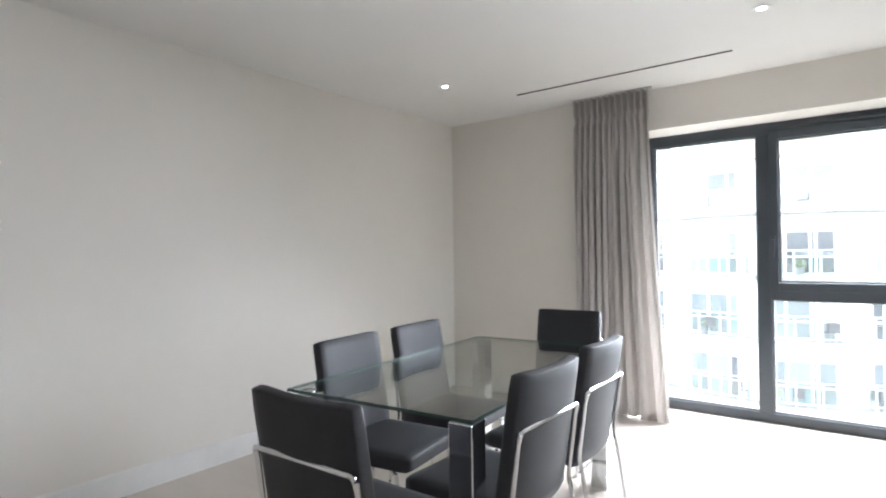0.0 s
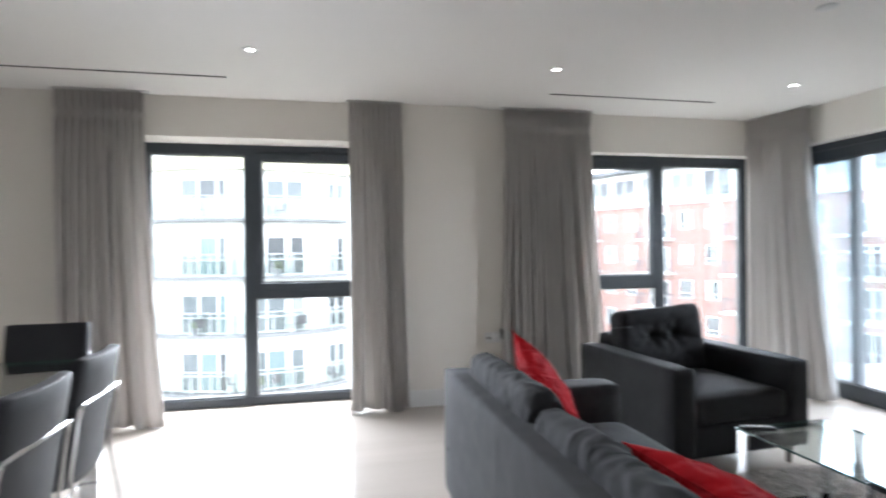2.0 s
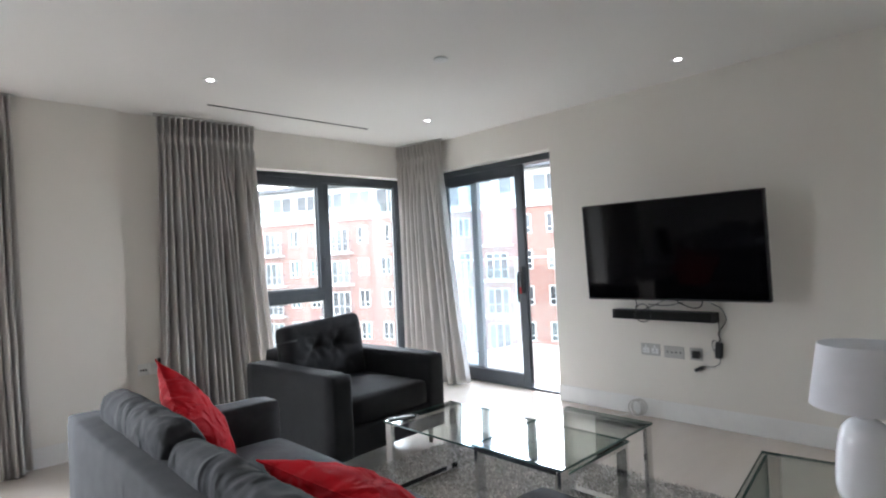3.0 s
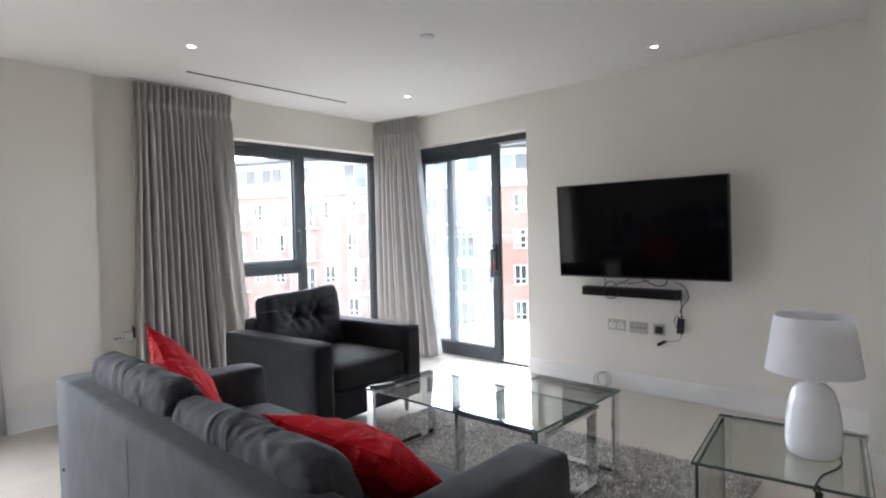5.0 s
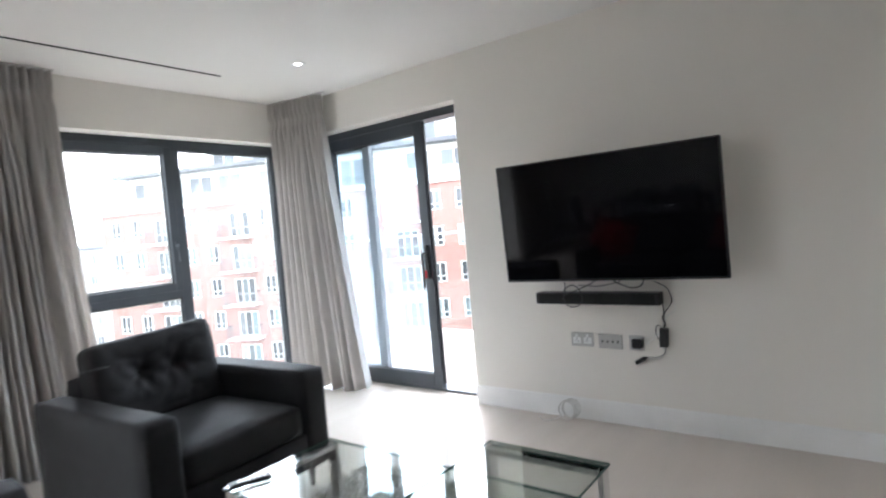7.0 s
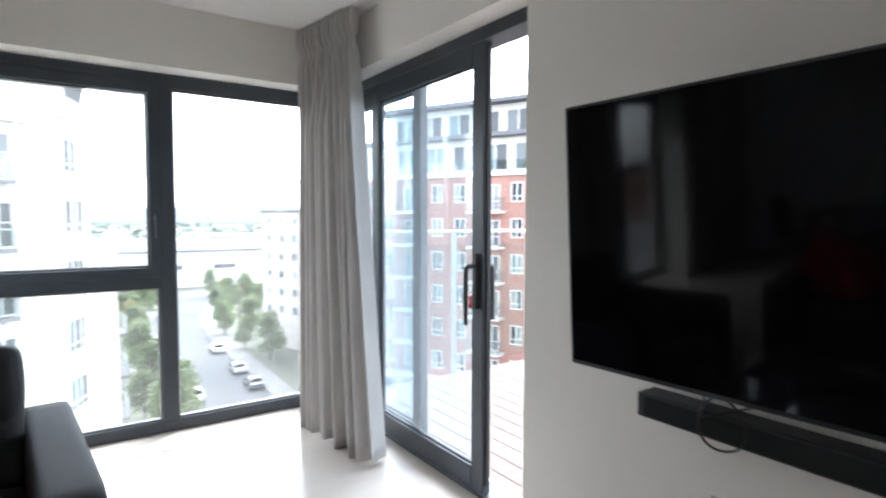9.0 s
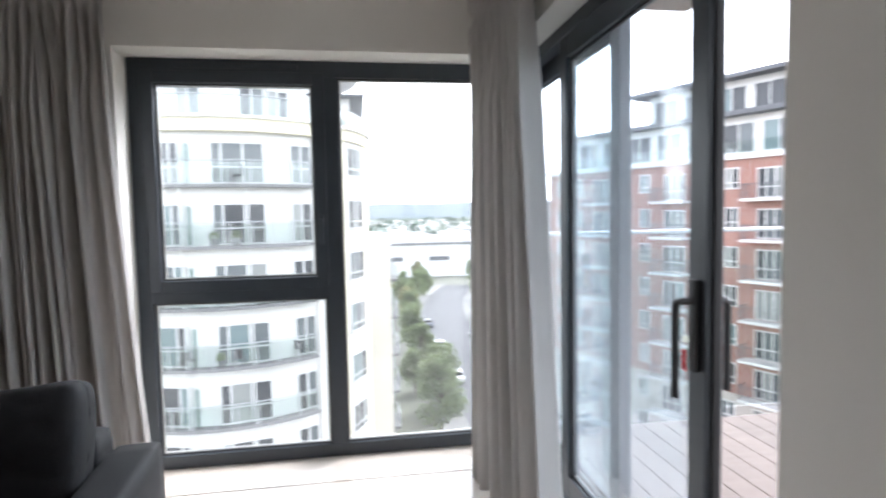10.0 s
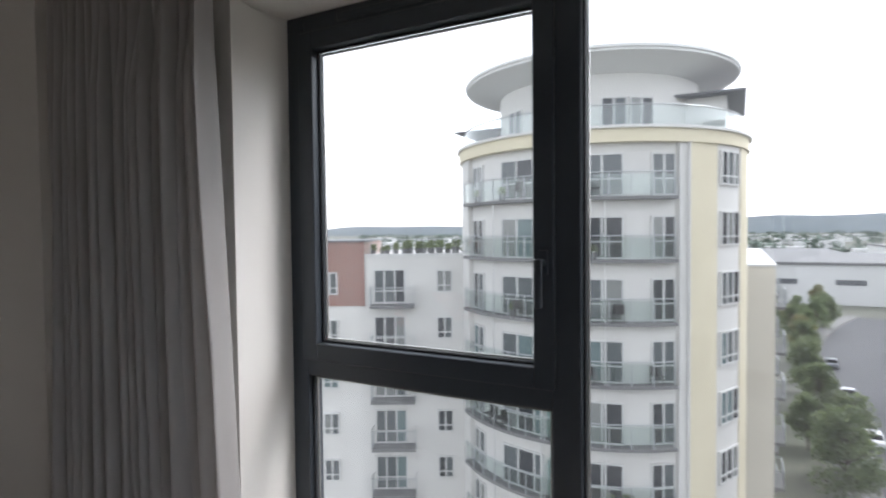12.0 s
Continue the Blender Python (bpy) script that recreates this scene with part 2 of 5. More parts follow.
def arc(points, r, n=5):
    """Round the inner corners of a line of points."""
    pts = [Vector(p) for p in points]
    out = [pts[0]]
    for a, b, c in zip(pts, pts[1:], pts[2:]):
        u, v = (a - b), (c - b)
        k = min(r, u.length * 0.45, v.length * 0.45)
        p, q = b + u.normalized() * k, b + v.normalized() * k
        for i in range(n + 1):
            t = i / n
            out.append((1 - t) ** 2 * p + 2 * t * (1 - t) * b + t * t * q)
    out.append(pts[-1])
    return out


def mesh_of(name, bm, mats, smooth=False):
    bmesh.ops.recalc_face_normals(bm, faces=bm.faces[:])
    me = bpy.data.meshes.new(name)
    bm.to_mesh(me)
    bm.free()
    for m in mats if isinstance(mats, (list, tuple)) else [mats]:
        me.materials.append(m)
    if smooth:
        me.polygons.foreach_set("use_smooth", [True] * len(me.polygons))
        me.set_sharp_from_angle(angle=radians(38))
    return me


def part(name, bm, mats, parent, label="", smooth=False, at=None):
    ob = new(name, mesh_of(name, bm, mats, smooth))
    ob.parent = parent
    if at is not None:
        ob.matrix_basis = at
    return tagged(ob, label) if label else ob


def thing(name, label, category, at=None, group="", kind=""):
    ob = new(name)
    if at is not None:
        ob.matrix_basis = at
    return tagged(ob, label, category, group, kind)


def solid(name, bm, mats, label, category, group="", kind="", smooth=False, at=None):
    ob = new(name, mesh_of(name, bm, mats, smooth))
    if at is not None:
        ob.matrix_basis = at
    return tagged(ob, label, category, group, kind)


def structure(name, bm, mats, label, category, smooth=False):
    return solid(name, bm, mats, label, category, kind="structure", smooth=smooth)


# ---- large structure ----
def wall_y(name, x0, x1, y0, y1, openings, label, z1=CEIL + 0.1, splays=()):
    """A wall that runs along x, with openings (xa, xb, za, zb)."""
    bm = bm_new()
    x = x0
    for xa, xb, za, zb in openings:
        box(bm, x, xa, y0, y1, -0.1, z1)
        box(bm, xa, xb, y0, y1, zb, z1)
        if za > -0.1:
            box(bm, xa, xb, y0, y1, -0.1, za)
        x = xb
    box(bm, x, x1, y0, y1, -0.1, z1)
    for pts, lo, hi, axis in splays:
        prism(bm, pts, lo, hi, axis)
    return structure(name, bm, M_WALL, label, "wall")


def prism(bm, pts, lo, hi, axis):
    """A wedge of plaster: a triangle on plan (axis z) or in section (axis x), drawn out from lo to hi."""
    put = (lambda p, k: (p[0], p[1], k)) if axis == "z" else (lambda p, k: (k, p[0], p[1]))
    a = [bm.verts.new(put(p, lo)) for p in pts]
    b = [bm.verts.new(put(p, hi)) for p in pts]
    bm.faces.new(a)
    bm.faces.new(list(reversed(b)))
    for i in range(len(pts)):
        j = (i + 1) % len(pts)
        bm.faces.new((a[j], a[i], b[i], b[j]))
    bmesh.ops.recalc_face_normals(bm, faces=bm.faces[-len(pts) - 2:])


def wall_x(name, y0, y1, x0, x1, openings, label, z1=CEIL + 0.1):
    bm = bm_new()
    y = y0
    for ya, yb, za, zb in openings:
        box(bm, x0, x1, y, ya, -0.1, z1)
        box(bm, x0, x1, ya, yb, zb, z1)
        if za > -0.1:
            box(bm, x0, x1, ya, yb, -0.1, za)
        y = yb
    if y1 - y > 0.001:
        box(bm, x0, x1, y, y1, -0.1, z1)
    return structure(name, bm, M_WALL, label, "wall")


W1 = (-5.62, -3.70)
W2 = (-1.955, 0.06)
DOOR = (-1.86, 0.40)
HEAD = 2.19
REVEAL = 0.30
wall_y("wall_north", WEST - 0.3, 0.115, 0.0, 0.45, [(*W1, -0.1, HEAD), (*W2, -0.1, HEAD)], "warm white painted window wall", splays=[
    ([(W2[0], 0.0), (W2[0] + 0.055, 0.0), (W2[0], 0.295)], 0.0, HEAD - 0.03, "z"),
    ([(0.0, HEAD), (0.0, HEAD - 0.03), (0.295, HEAD)], W2[0], W2[1], "x")])
wall_x("wall_east", SOUTH - 0.2, 0.0, 0.0, 0.30, [(DOOR[0], 0.0, -0.1, HEAD)], "warm white painted wall with balcony door")
bm = bm_new()
box(bm, 0.115, 0.30, 0.0, 0.45, HEAD, CEIL + 0.1)
box(bm, 0.115, 0.30, DOOR[1], 0.45, -0.1, HEAD)
structure("wall_corner", bm, M_WALL, "white painted lintel over the glazed corner", "wall")
wall_x("wall_west", SOUTH - 0.2, 0.0, WEST - 0.3, WEST, [], "plain warm white painted wall")
# out of view, its distance chosen for the light it throws back
wall_y("wall_south_unseen", WEST, 0.0, SOUTH - 0.2, SOUTH, [], "plain warm white painted wall")
# partition at the south end of the lounge
bm = bm_new()
box(bm, -0.75, 0.0, -4.51, -4.37, -0.02, CEIL + 0.01)
structure("wall_partition", bm, M_WALL, "short warm white partition wall by the lamp", "wall")
# shallow boxed pier between the windows
bm = bm_new()
box(bm, -3.62, -2.91, -0.055, 0.002, -0.02, CEIL + 0.01)
structure("wall_pier", bm, M_WALL, "shallow boxed pier between the curtains", "wall")

bm = bm_new()
box(bm, WEST - 0.3, 0.30, SOUTH - 0.2, 0.45, -0.25, 0.0)
structure("floor", bm, M_FLOOR, "pale beige polished floor", "floor")

# ceiling with two slots for air and round holes left closed by the lamps
SLOTS = ((-6.34, -4.82), (-2.43, -0.97))
bm = bm_new()
YS0, YS1 = -0.557, -0.531
box(bm, WEST - 0.3, 0.30, SOUTH - 0.2, YS0, CEIL, CEIL + 0.2)
box(bm, WEST - 0.3, 0.30, YS1, 0.45, CEIL, CEIL + 0.2)
xs = [WEST - 0.3, SLOTS[0][0], SLOTS[0][1], SLOTS[1][0], SLOTS[1][1], 0.30]
for a, b in ((0, 1), (2, 3), (4, 5)):
    box(bm, xs[a], xs[b], YS0, YS1, CEIL, CEIL + 0.2)
structure("ceiling", bm, M_CEIL, "white painted plaster ceiling with slots", "ceiling")
for a, b in SLOTS:
    v = thing("slot_vent", "long dark linear air slot in the ceiling", "vent", group="ceiling slots")
    bm = bm_new()
    box(bm, a, b, YS0, YS1, CEIL + 0.012, CEIL + 0.05)
    part("backing", bm, M_DARK, v)
    bm = bm_new()
    box(bm, a, b, YS0, YS0 + 0.003, CEIL - 0.001, CEIL + 0.012)
    box(bm, a, b, YS1 - 0.003, YS1, CEIL - 0.001, CEIL + 0.012)
    part("frame", bm, M_BLACK, v)


def skirting(name, x0, x1, y0, y1):
    bm = bm_new()
    box(bm, x0, x1, y0, y1, 0.0, 0.135)
    top = [e for e in bm.edges if all(abs(v.co.z - 0.135) < 1e-5 for v in e.verts)]
    bmesh.ops.bevel(bm, geom=top, offset=0.006, segments=2, affect="EDGES")
    structure(name, bm, M_TRIM, "white painted skirting board", "skirting")


SK = 0.018
skirting("baseboard_1", WEST, W1[0], -SK, 0.0)
skirting("baseboard_2", W1[1], -3.62, -SK, 0.0)
skirting("baseboard_3", -3.62, -2.91, -0.055 - SK, -0.055)
skirting("baseboard_4", -2.91, W2[0], -SK, 0.0)
skirting("baseboard_5", -SK, 0.0, -4.37, DOOR[0])
skirting("baseboard_6", WEST, WEST + SK, SOUTH, -SK)
skirting("baseboard_7", -0.75, -SK, -4.37, -4.37 + SK)
skirting("baseboard_8", -0.75 - SK, -0.75, -4.51, -4.37 + SK)


def bars(bm, rects, y0, y1):
    for x0, x1, z0, z1 in rects:
        box(bm, x0, x1, y0, y1, z0, z1, 0.003, 1)


def bars_plain(bm, rects, y0, y1):
    for x0, x1, z0, z1 in rects:
        box(bm, x0, x1, y0, y1, z0, z1)


def handle_lever(parent, at):
    bm = bm_new()
    box(bm, -0.014, 0.014, -0.012, 0.0, -0.035, 0.035, 0.004)
    box(bm, -0.009, 0.009, -0.045, -0.012, -0.009, 0.009, 0.003)
    box(bm, -0.010, 0.010, -0.055, -0.040, -0.125, 0.012, 0.005)
    part("handle", bm, M_FRAME, parent, "dark window lever handle", at=at)


def window(name, x0, x1, mull, sash_left, label, glass):
    """A tall window: fixed light on one side, on the other an opening sash above a fixed light."""
    w = thing(name, label, "window", kind="structure")
    yi, yo = REVEAL, REVEAL + 0.075
    fr = 0.075
    z0, z1 = 0.004, HEAD
    ma, mb = mull
    bm = bm_new()
    bars(bm, [(x0, x0 + fr, z0, z1), (x1 - fr, x1, z0, z1), (x0 + fr, x1 - fr, z1 - 0.085, z1), (x0 + fr, x1 - fr, z0, 0.075), (ma, mb, 0.075, z1 - 0.085)], yi, yo)
    s0, s1 = (x0 + fr, ma) if sash_left else (mb, x1 - fr)
    f0, f1 = (mb, x1 - fr) if sash_left else (x0 + fr, ma)
    bars(bm, [(s0, s1, 0.905, 0.985)], yi, yo)
    part("window_frame", bm, M_FRAME, w)
    # opening sash, set a little into the room
    sz0, sz1, sf = 0.965, z1 - 0.065, 0.062
    sa, sb = s0 - 0.012, s1 + 0.012
    bm = bm_new()
    bars(bm, [(sa, sa + sf, sz0, sz1), (sb - sf, sb, sz0, sz1), (sa + sf, sb - sf, sz1 - sf, sz1), (sa + sf, sb - sf, sz0, sz0 + sf)], yi - 0.014, yi + 0.05)
    sash = part("sash", bm, M_FRAME, w, "dark opening sash")
    handle_lever(sash, pose((sb - 0.03) if sash_left else (sa + 0.03), yi - 0.014, 1.33))
    bm = bm_new()
    for a, b, c, d in ((sa + sf, sb - sf, sz0 + sf, sz1 - sf), (s0, s1, 0.075, 0.905), (f0, f1, 0.075, z1 - 0.085)):
        g = 0.008
        bars(bm, [(a, a + g, c, d), (b - g, b, c, d), (a, b, c, c + g), (a, b, d - g, d)], yi + 0.018, yi + 0.03)
    part("gasket", bm, M_RUBBER, w, "black rubber glazing gasket")
    bm = bm_new()
    for a, b, c, d in ((sa + sf, sb - sf, sz0 + sf, sz1 - sf), (s0, s1, 0.075, 0.905), (f0, f1, 0.075, z1 - 0.085)):
        g, k = 0.008, 0.015
        bars_plain(bm, [(a + g, a + k, c + g, d - g), (b - k, b - g, c + g, d - g), (a + k, b - k, c + g, c + k), (a + k, b - k, d - k, d - g)], yi + 0.031, yi + 0.04)
    part("spacer", bm, M_STEEL, w, "bright metal spacer bar of the double glazing")
    bm = bm_new()
    va, vb = s0 + 0.16, s1 - 0.12
    box(bm, va, vb, yi - 0.009, yi, z1 - 0.05, z1 - 0.022, 0.003, 1)
    part("trickle_vent", bm, M_FRAME, w, "slim dark trickle vent")
    for a, b, c, d in ((sa + sf, sb - sf, sz0 + sf, sz1 - sf), (s0, s1, 0.075, 0.905), (f0, f1, 0.075, z1 - 0.085)):
        bm = bm_new()
        box(bm, a - 0.003, b + 0.003, yi + 0.02, yi + 0.028, c - 0.003, d + 0.003)
        p = part("pane", bm, glass, w)
        p.visible_shadow = False
    bm = bm_new()
    box(bm, x0, x1, 0.0, 0.45, -0.02, 0.004)
    part("window_sill", bm, M_FLOOR, w, "pale low sill")
    return w


window("window_1", W1[0], W1[1], (-4.815, -4.73), False, "dark grey aluminium full-height window", M_GLASS)
window("window_2", W2[0], W2[1], (-0.975, -0.89), True, "dark grey aluminium full-height corner window", M_CORNERGLASS)


def bars_x(bm, rects, x0, x1):
    for y0, y1, z0, z1 in rects:
        box(bm, x0, x1, y0, y1, z0, z1, 0.003, 1)


# sliding balcony door, part open
d = thing("door_1", "dark grey aluminium sliding balcony door, part open", "door", kind="structure")
bm = bm_new()
bars_x(bm, [(DOOR[1] - 0.06, DOOR[1], 0, HEAD), (DOOR[0], DOOR[0] + 0.012, 0, HEAD), (DOOR[0] + 0.012, DOOR[1] - 0.06, HEAD - 0.06, HEAD), (DOOR[0] + 0.012, DOOR[1] - 0.06, 0.0, 0.02)], 0.125, 0.26)
part("door_frame", bm, M_FRAME, d)


def leaf(name, ya, yb, x0, x1, label):
    bm = bm_new()
    st = 0.085
    z0, z1 = 0.02, HEAD - 0.06
    bars_x(bm, [(ya, ya + st, z0, z1), (yb - st, yb, z0, z1), (ya + st, yb - st, z1 - 0.095, z1), (ya + st, yb - st, z0, z0 + 0.11)], x0, x1)
    lf = part(name, bm, M_FRAME, d, label)
    bm = bm_new()
    xm = (x0 + x1) / 2
    box(bm, xm - 0.004, xm + 0.004, ya + st - 0.004, yb - st + 0.004, z0 + 0.106, z1 - 0.091)
    p = part("pane", bm, M_DOORGLASS, lf)
    p.visible_shadow = False
    bm = bm_new()
    g = 0.008
    a, b, c, e = ya + st, yb - st, z0 + 0.11, z1 - 0.095
    bars_x(bm, [(a, a + g, c, e), (b - g, b, c, e), (a, b, c, c + g), (a, b, e - g, e)], xm - 0.01, xm + 0.01)
    part("gasket", bm, M_RUBBER, lf)
    return lf


inner = leaf("sliding_leaf", -1.44, -0.34, 0.13, 0.18, "dark sliding door leaf with a long handle")
leaf("fixed_leaf", -0.80, DOOR[1] - 0.06, 0.195, 0.245, "dark fixed door leaf")
bm = bm_new()
box(bm, 0.112, 0.13, -1.412, -1.378, 0.90, 1.16, 0.004)
part("lock_plate", bm, M_BLACK, inner)
bm = bm_new()
tube(bm, arc([(0.12, -1.395, 1.10), (0.065, -1.395, 1.10), (0.065, -1.395, 0.83)], 0.02), 0.011)
part("handle", bm, M_BLACK, inner, "black long pull handle", smooth=True)
bm = bm_new()
tube(bm, arc([(0.18, -1.395, 1.10), (0.225, -1.395, 1.10), (0.225, -1.395, 0.84)], 0.02), 0.011)
part("handle", bm, M_BLACK, inner, "black outer pull handle", smooth=True)
bm = bm_new()
box(bm, 0.090, 0.094, -1.405, -1.385, 0.905, 0.965, 0.002, 1)
part("key_tag", bm, M_RED, inner, "red key tag hanging from the lock")
bm = bm_new()
tube(bm, [(0.09 + 0.012 * math.cos(a), -1.395, 0.977 + 0.012 * math.sin(a)) for a in [i * math.pi / 6 for i in range(12)]], 0.0018, 6, True)
box(bm, 0.086, 0.112, -1.397, -1.393, 0.985, 1.005)
part("key", bm, M_CHROME, inner, "steel key in the lock")
# seal strip on the closing edge
bm = bm_new()
box(bm, 0.145, 0.165, -1.452, -1.44, 0.06, 2.12)
part("seal", bm, M_RUBBER, inner)

# ceiling lamps
DOWN = [(-6.63, -1.09), (-4.59, -1.12), (-2.63, -1.11), (-0.72, -1.09), (-0.43, -3.19), (-2.63, -3.19), (-4.59, -3.19), (-6.63, -3.19)]
first = None
for x, y in DOWN:
    if first is None:
        first = thing("downlight", "small round lit ceiling downlight", "light", pose(x, y, CEIL), "ceiling downlights")
        bm = bm_new()
        lathe(bm, [(0.021, 0.0), (0.047, -0.001), (0.047, -0.004), (0.044, -0.006), (0.023, -0.004), (0.021, 0.0)], 32, caps=False)
        part("bezel", bm, M_TRIM, first, "white bezel", smooth=True)
        bm = bm_new()
        lathe(bm, [(0.022, -0.0015), (0.018, -0.002), (0.002, -0.002)], 32)
        part("lens", bm, M_LAMP, first, "lit lens", smooth=True)
        spot = new("beam", bpy.data.lights.new("beam", "SPOT"))
        spot.data.energy, spot.data.spot_size, spot.data.spot_blend, spot.data.shadow_soft_size = 0.8, radians(60), 1.0, 0.02
        spot.data.color = (1.0, 0.95, 0.89)
        spot.parent = first
        spot.location = (0, 0, -0.012)
    else:
        copy_thing(first, pose(x, y, CEIL))
det = thing("smoke_detector", "flat white round ceiling detector", "detector", pose(-1.68, -2.27, CEIL))
bm = bm_new()
lathe(bm, [(0.045, 0.0), (0.045, -0.006), (0.04, -0.01), (0.01, -0.012), (0.002, -0.012)], 32)
part("body", bm, M_WHITEP, det, smooth=True)


# curtains
def curtain(name, a, b, foot_a, foot_b, folds, label, seed, depth=0.05, zt=2.485, zb=0.015):
    """A pinch-pleated curtain between the points a and b on plan at the head, foot_a and foot_b at the hem."""
    rnd = random.Random(seed)
    th = thing(name, label, "curtain", group="curtains")
    bm = bm_new()
    n, rows = folds * 24, 44
    widths = [rnd.uniform(0.55, 1.5) for _ in range(folds)]
    total = sum(widths)
    edges = [sum(widths[:i]) / total for i in range(folds + 1)]
    ph = [rnd.uniform(-1.1, 1.1) for _ in range(folds + 2)]
    amp = [rnd.uniform(0.45, 1.55) for _ in range(folds + 2)]
    sway = [rnd.uniform(-1, 1) for _ in range(folds + 2)]
    A, B, FA, FB = Vector(a), Vector(b), Vector(foot_a), Vector(foot_b)
    along = (B - A).normalized()
    out = Vector((along.y, -along.x))
    head = 0.17
    grid = []
    for j in range(rows + 1):
        t = (j / rows) ** 1.5
        z = zt + (zb - zt) * t
        drop = zt - z
        row = []
        for i in range(n + 1):
            u = i / n
            c = max(q for q in range(folds) if edges[q] <= u + 1e-9)
            f = min(1.0, (u - edges[c]) / (edges[c + 1] - edges[c]))
            e = f * f * (3 - 2 * f)
            am = amp[c] * (1 - e) + amp[c + 1] * e
            wob = (ph[c] * (1 - e) + ph[c + 1] * e) * min(1.0, drop / 1.4)
            sw = (sway[c] * (1 - e) + sway[c + 1] * e) * 0.022 * max(0.0, drop - 0.5)
            even = u * folds
            # tight pleats in the tape at the head
            ripple = math.cos(2 * math.pi * even + 0.3 * ph[c])
            gather = (0.85 + 0.15 * sway[c]) * math.copysign(abs(ripple) ** 0.6, ripple) + 0.08 * math.cos(6 * math.pi * even)
            pinch = math.exp(-((drop - head) / 0.035) ** 2)
            fall = am * math.copysign(abs(math.cos(2 * math.pi * (c + f) + wob)) ** 0.75, math.cos(2 * math.pi * (c + f) + wob)) + 0.28 * math.cos(4 * math.pi * (c + f) + 2.1 * wob + seed) * min(1, drop)
            k = min(1.0, max(0.0, (drop - head) / 0.45))
            wave = (1 - k) * gather * (1 - 0.9 * pinch) + k * fall
            s = math.sin(2 * math.pi * (c + f) + wob) * 0.16 / folds * min(1.0, drop / 0.5)
            base, foot = A.lerp(B, u + s), FA.lerp(FB, u + s)
            p = base.lerp(foot, t ** 1.6) + out * depth * wave * (0.85 + 0.25 * t) + along * sw
            hem = 0.012 * math.sin(9 * u + seed) * (t > 0.97)
            row.append(bm.verts.new((p.x, p.y, z + hem)))
        grid.append(row)
    for r0, r1 in zip(grid, grid[1:]):
        for i in range(n):
            bm.faces.new((r0[i], r0[i + 1], r1[i + 1], r1[i]))
    cl = part("drape", bm, M_CURTAIN, th)
    cl.data.polygons.foreach_set("use_smooth", [True] * len(cl.data.polygons))
    mod = cl.modifiers.new("cloth", "SOLIDIFY")
    mod.thickness, mod.offset = 0.004, 0
    bm = bm_new()
    p0, p1 = A - along * 0.02, B + along * 0.02
    tube(bm, [(p0.x, p0.y, 2.491), (p1.x, p1.y, 2.491)], 0.009, 8)
    part("track", bm, M_TRIM, th, "white ceiling curtain track")
    return th


curtain("curtain", (-6.05, -0.10), (-5.46, -0.10), (-6.08, -0.11), (-5.36, -0.12), 12, "full-length taupe pinch-pleat curtain drawn aside", 3, 0.045)
curtain("curtain", (-3.97, -0.10), (-3.55, -0.10), (-3.98, -0.11), (-3.48, -0.13), 10, "full-length taupe pinch-pleat curtain by the pier", 5, 0.043)
curtain("curtain", (-2.66, -0.10), (-1.885, -0.10), (-2.70, -0.11), (-1.76, -0.14), 17, "wide taupe pinch-pleat curtain beside the armchair", 7, 0.043)
curtain("curtain", (-0.195, -0.03), (-0.10, -0.60), (-0.205, -0.05), (-0.11, -0.83), 12, "taupe pinch-pleat curtain in the window corner", 11, 0.046)


# ---- furniture ----
def soft(bm, x0, x1, y0, y1, z0, z1, n=7.0, cuts=9, crease=0.0, seed=0, scale=5.0, dome=0.0):
    """A stuffed block with rounded edges and slight unevenness."""
    c = Vector(((x0 + x1) / 2, (y0 + y1) / 2, (z0 + z1) / 2))
    h = Vector(((x1 - x0) / 2, (y1 - y0) / 2, (z1 - z0) / 2))
    tmp = bmesh.new()
    box(tmp, -1, 1, -1, 1, -1, 1)
    bmesh.ops.subdivide_edges(tmp, edges=tmp.edges[:], cuts=cuts, use_grid_fill=True)
    big = min(h)
    made = {}
    for v in tmp.verts:
        p = v.co
        # round in metres, not in shares, so that long blocks keep straight flanks
        q = Vector([math.copysign(max(0.0, abs(p[i]) * h[i] - (h[i] - big)), p[i]) / big for i in range(3)])
        m = max(abs(q.x), abs(q.y), abs(q.z))
        s = (abs(q.x) ** n + abs(q.y) ** n + abs(q.z) ** n) ** (1 / n)
        k = m / s if s > 1e-6 else 1.0
        r = Vector([math.copysign(min(abs(p[i]) * h[i], h[i] - big), p[i]) + q[i] * big * k for i in range(3)])
        if dome:
            r.z += dome * max(0.0, p.z) * (1 - p.x ** 2) * (1 - p.y ** 2)
        if crease:
            w = noise.noise(Vector((r.x, r.y, r.z)) * scale + Vector((seed * 7.3, 0, 0)))
            w += 0.5 * noise.noise(Vector((r.x, r.y, r.z)) * scale * 2.7 + Vector((0, seed * 3.1, 0)))
            r += r.normalized() * crease * w
        made[v] = bm.verts.new(c + r)
    for f in tmp.faces:
        bm.faces.new([made[v] for v in f.verts])
    tmp.free()


def soft_part(name, dims, mat, parent, label="", **kw):
    bm = bm_new()
    soft(bm, *dims, **kw)
    ob = part(name, bm, mat, parent, label)
    ob.data.polygons.foreach_set("use_smooth", [True] * len(ob.data.polygons))
    return ob


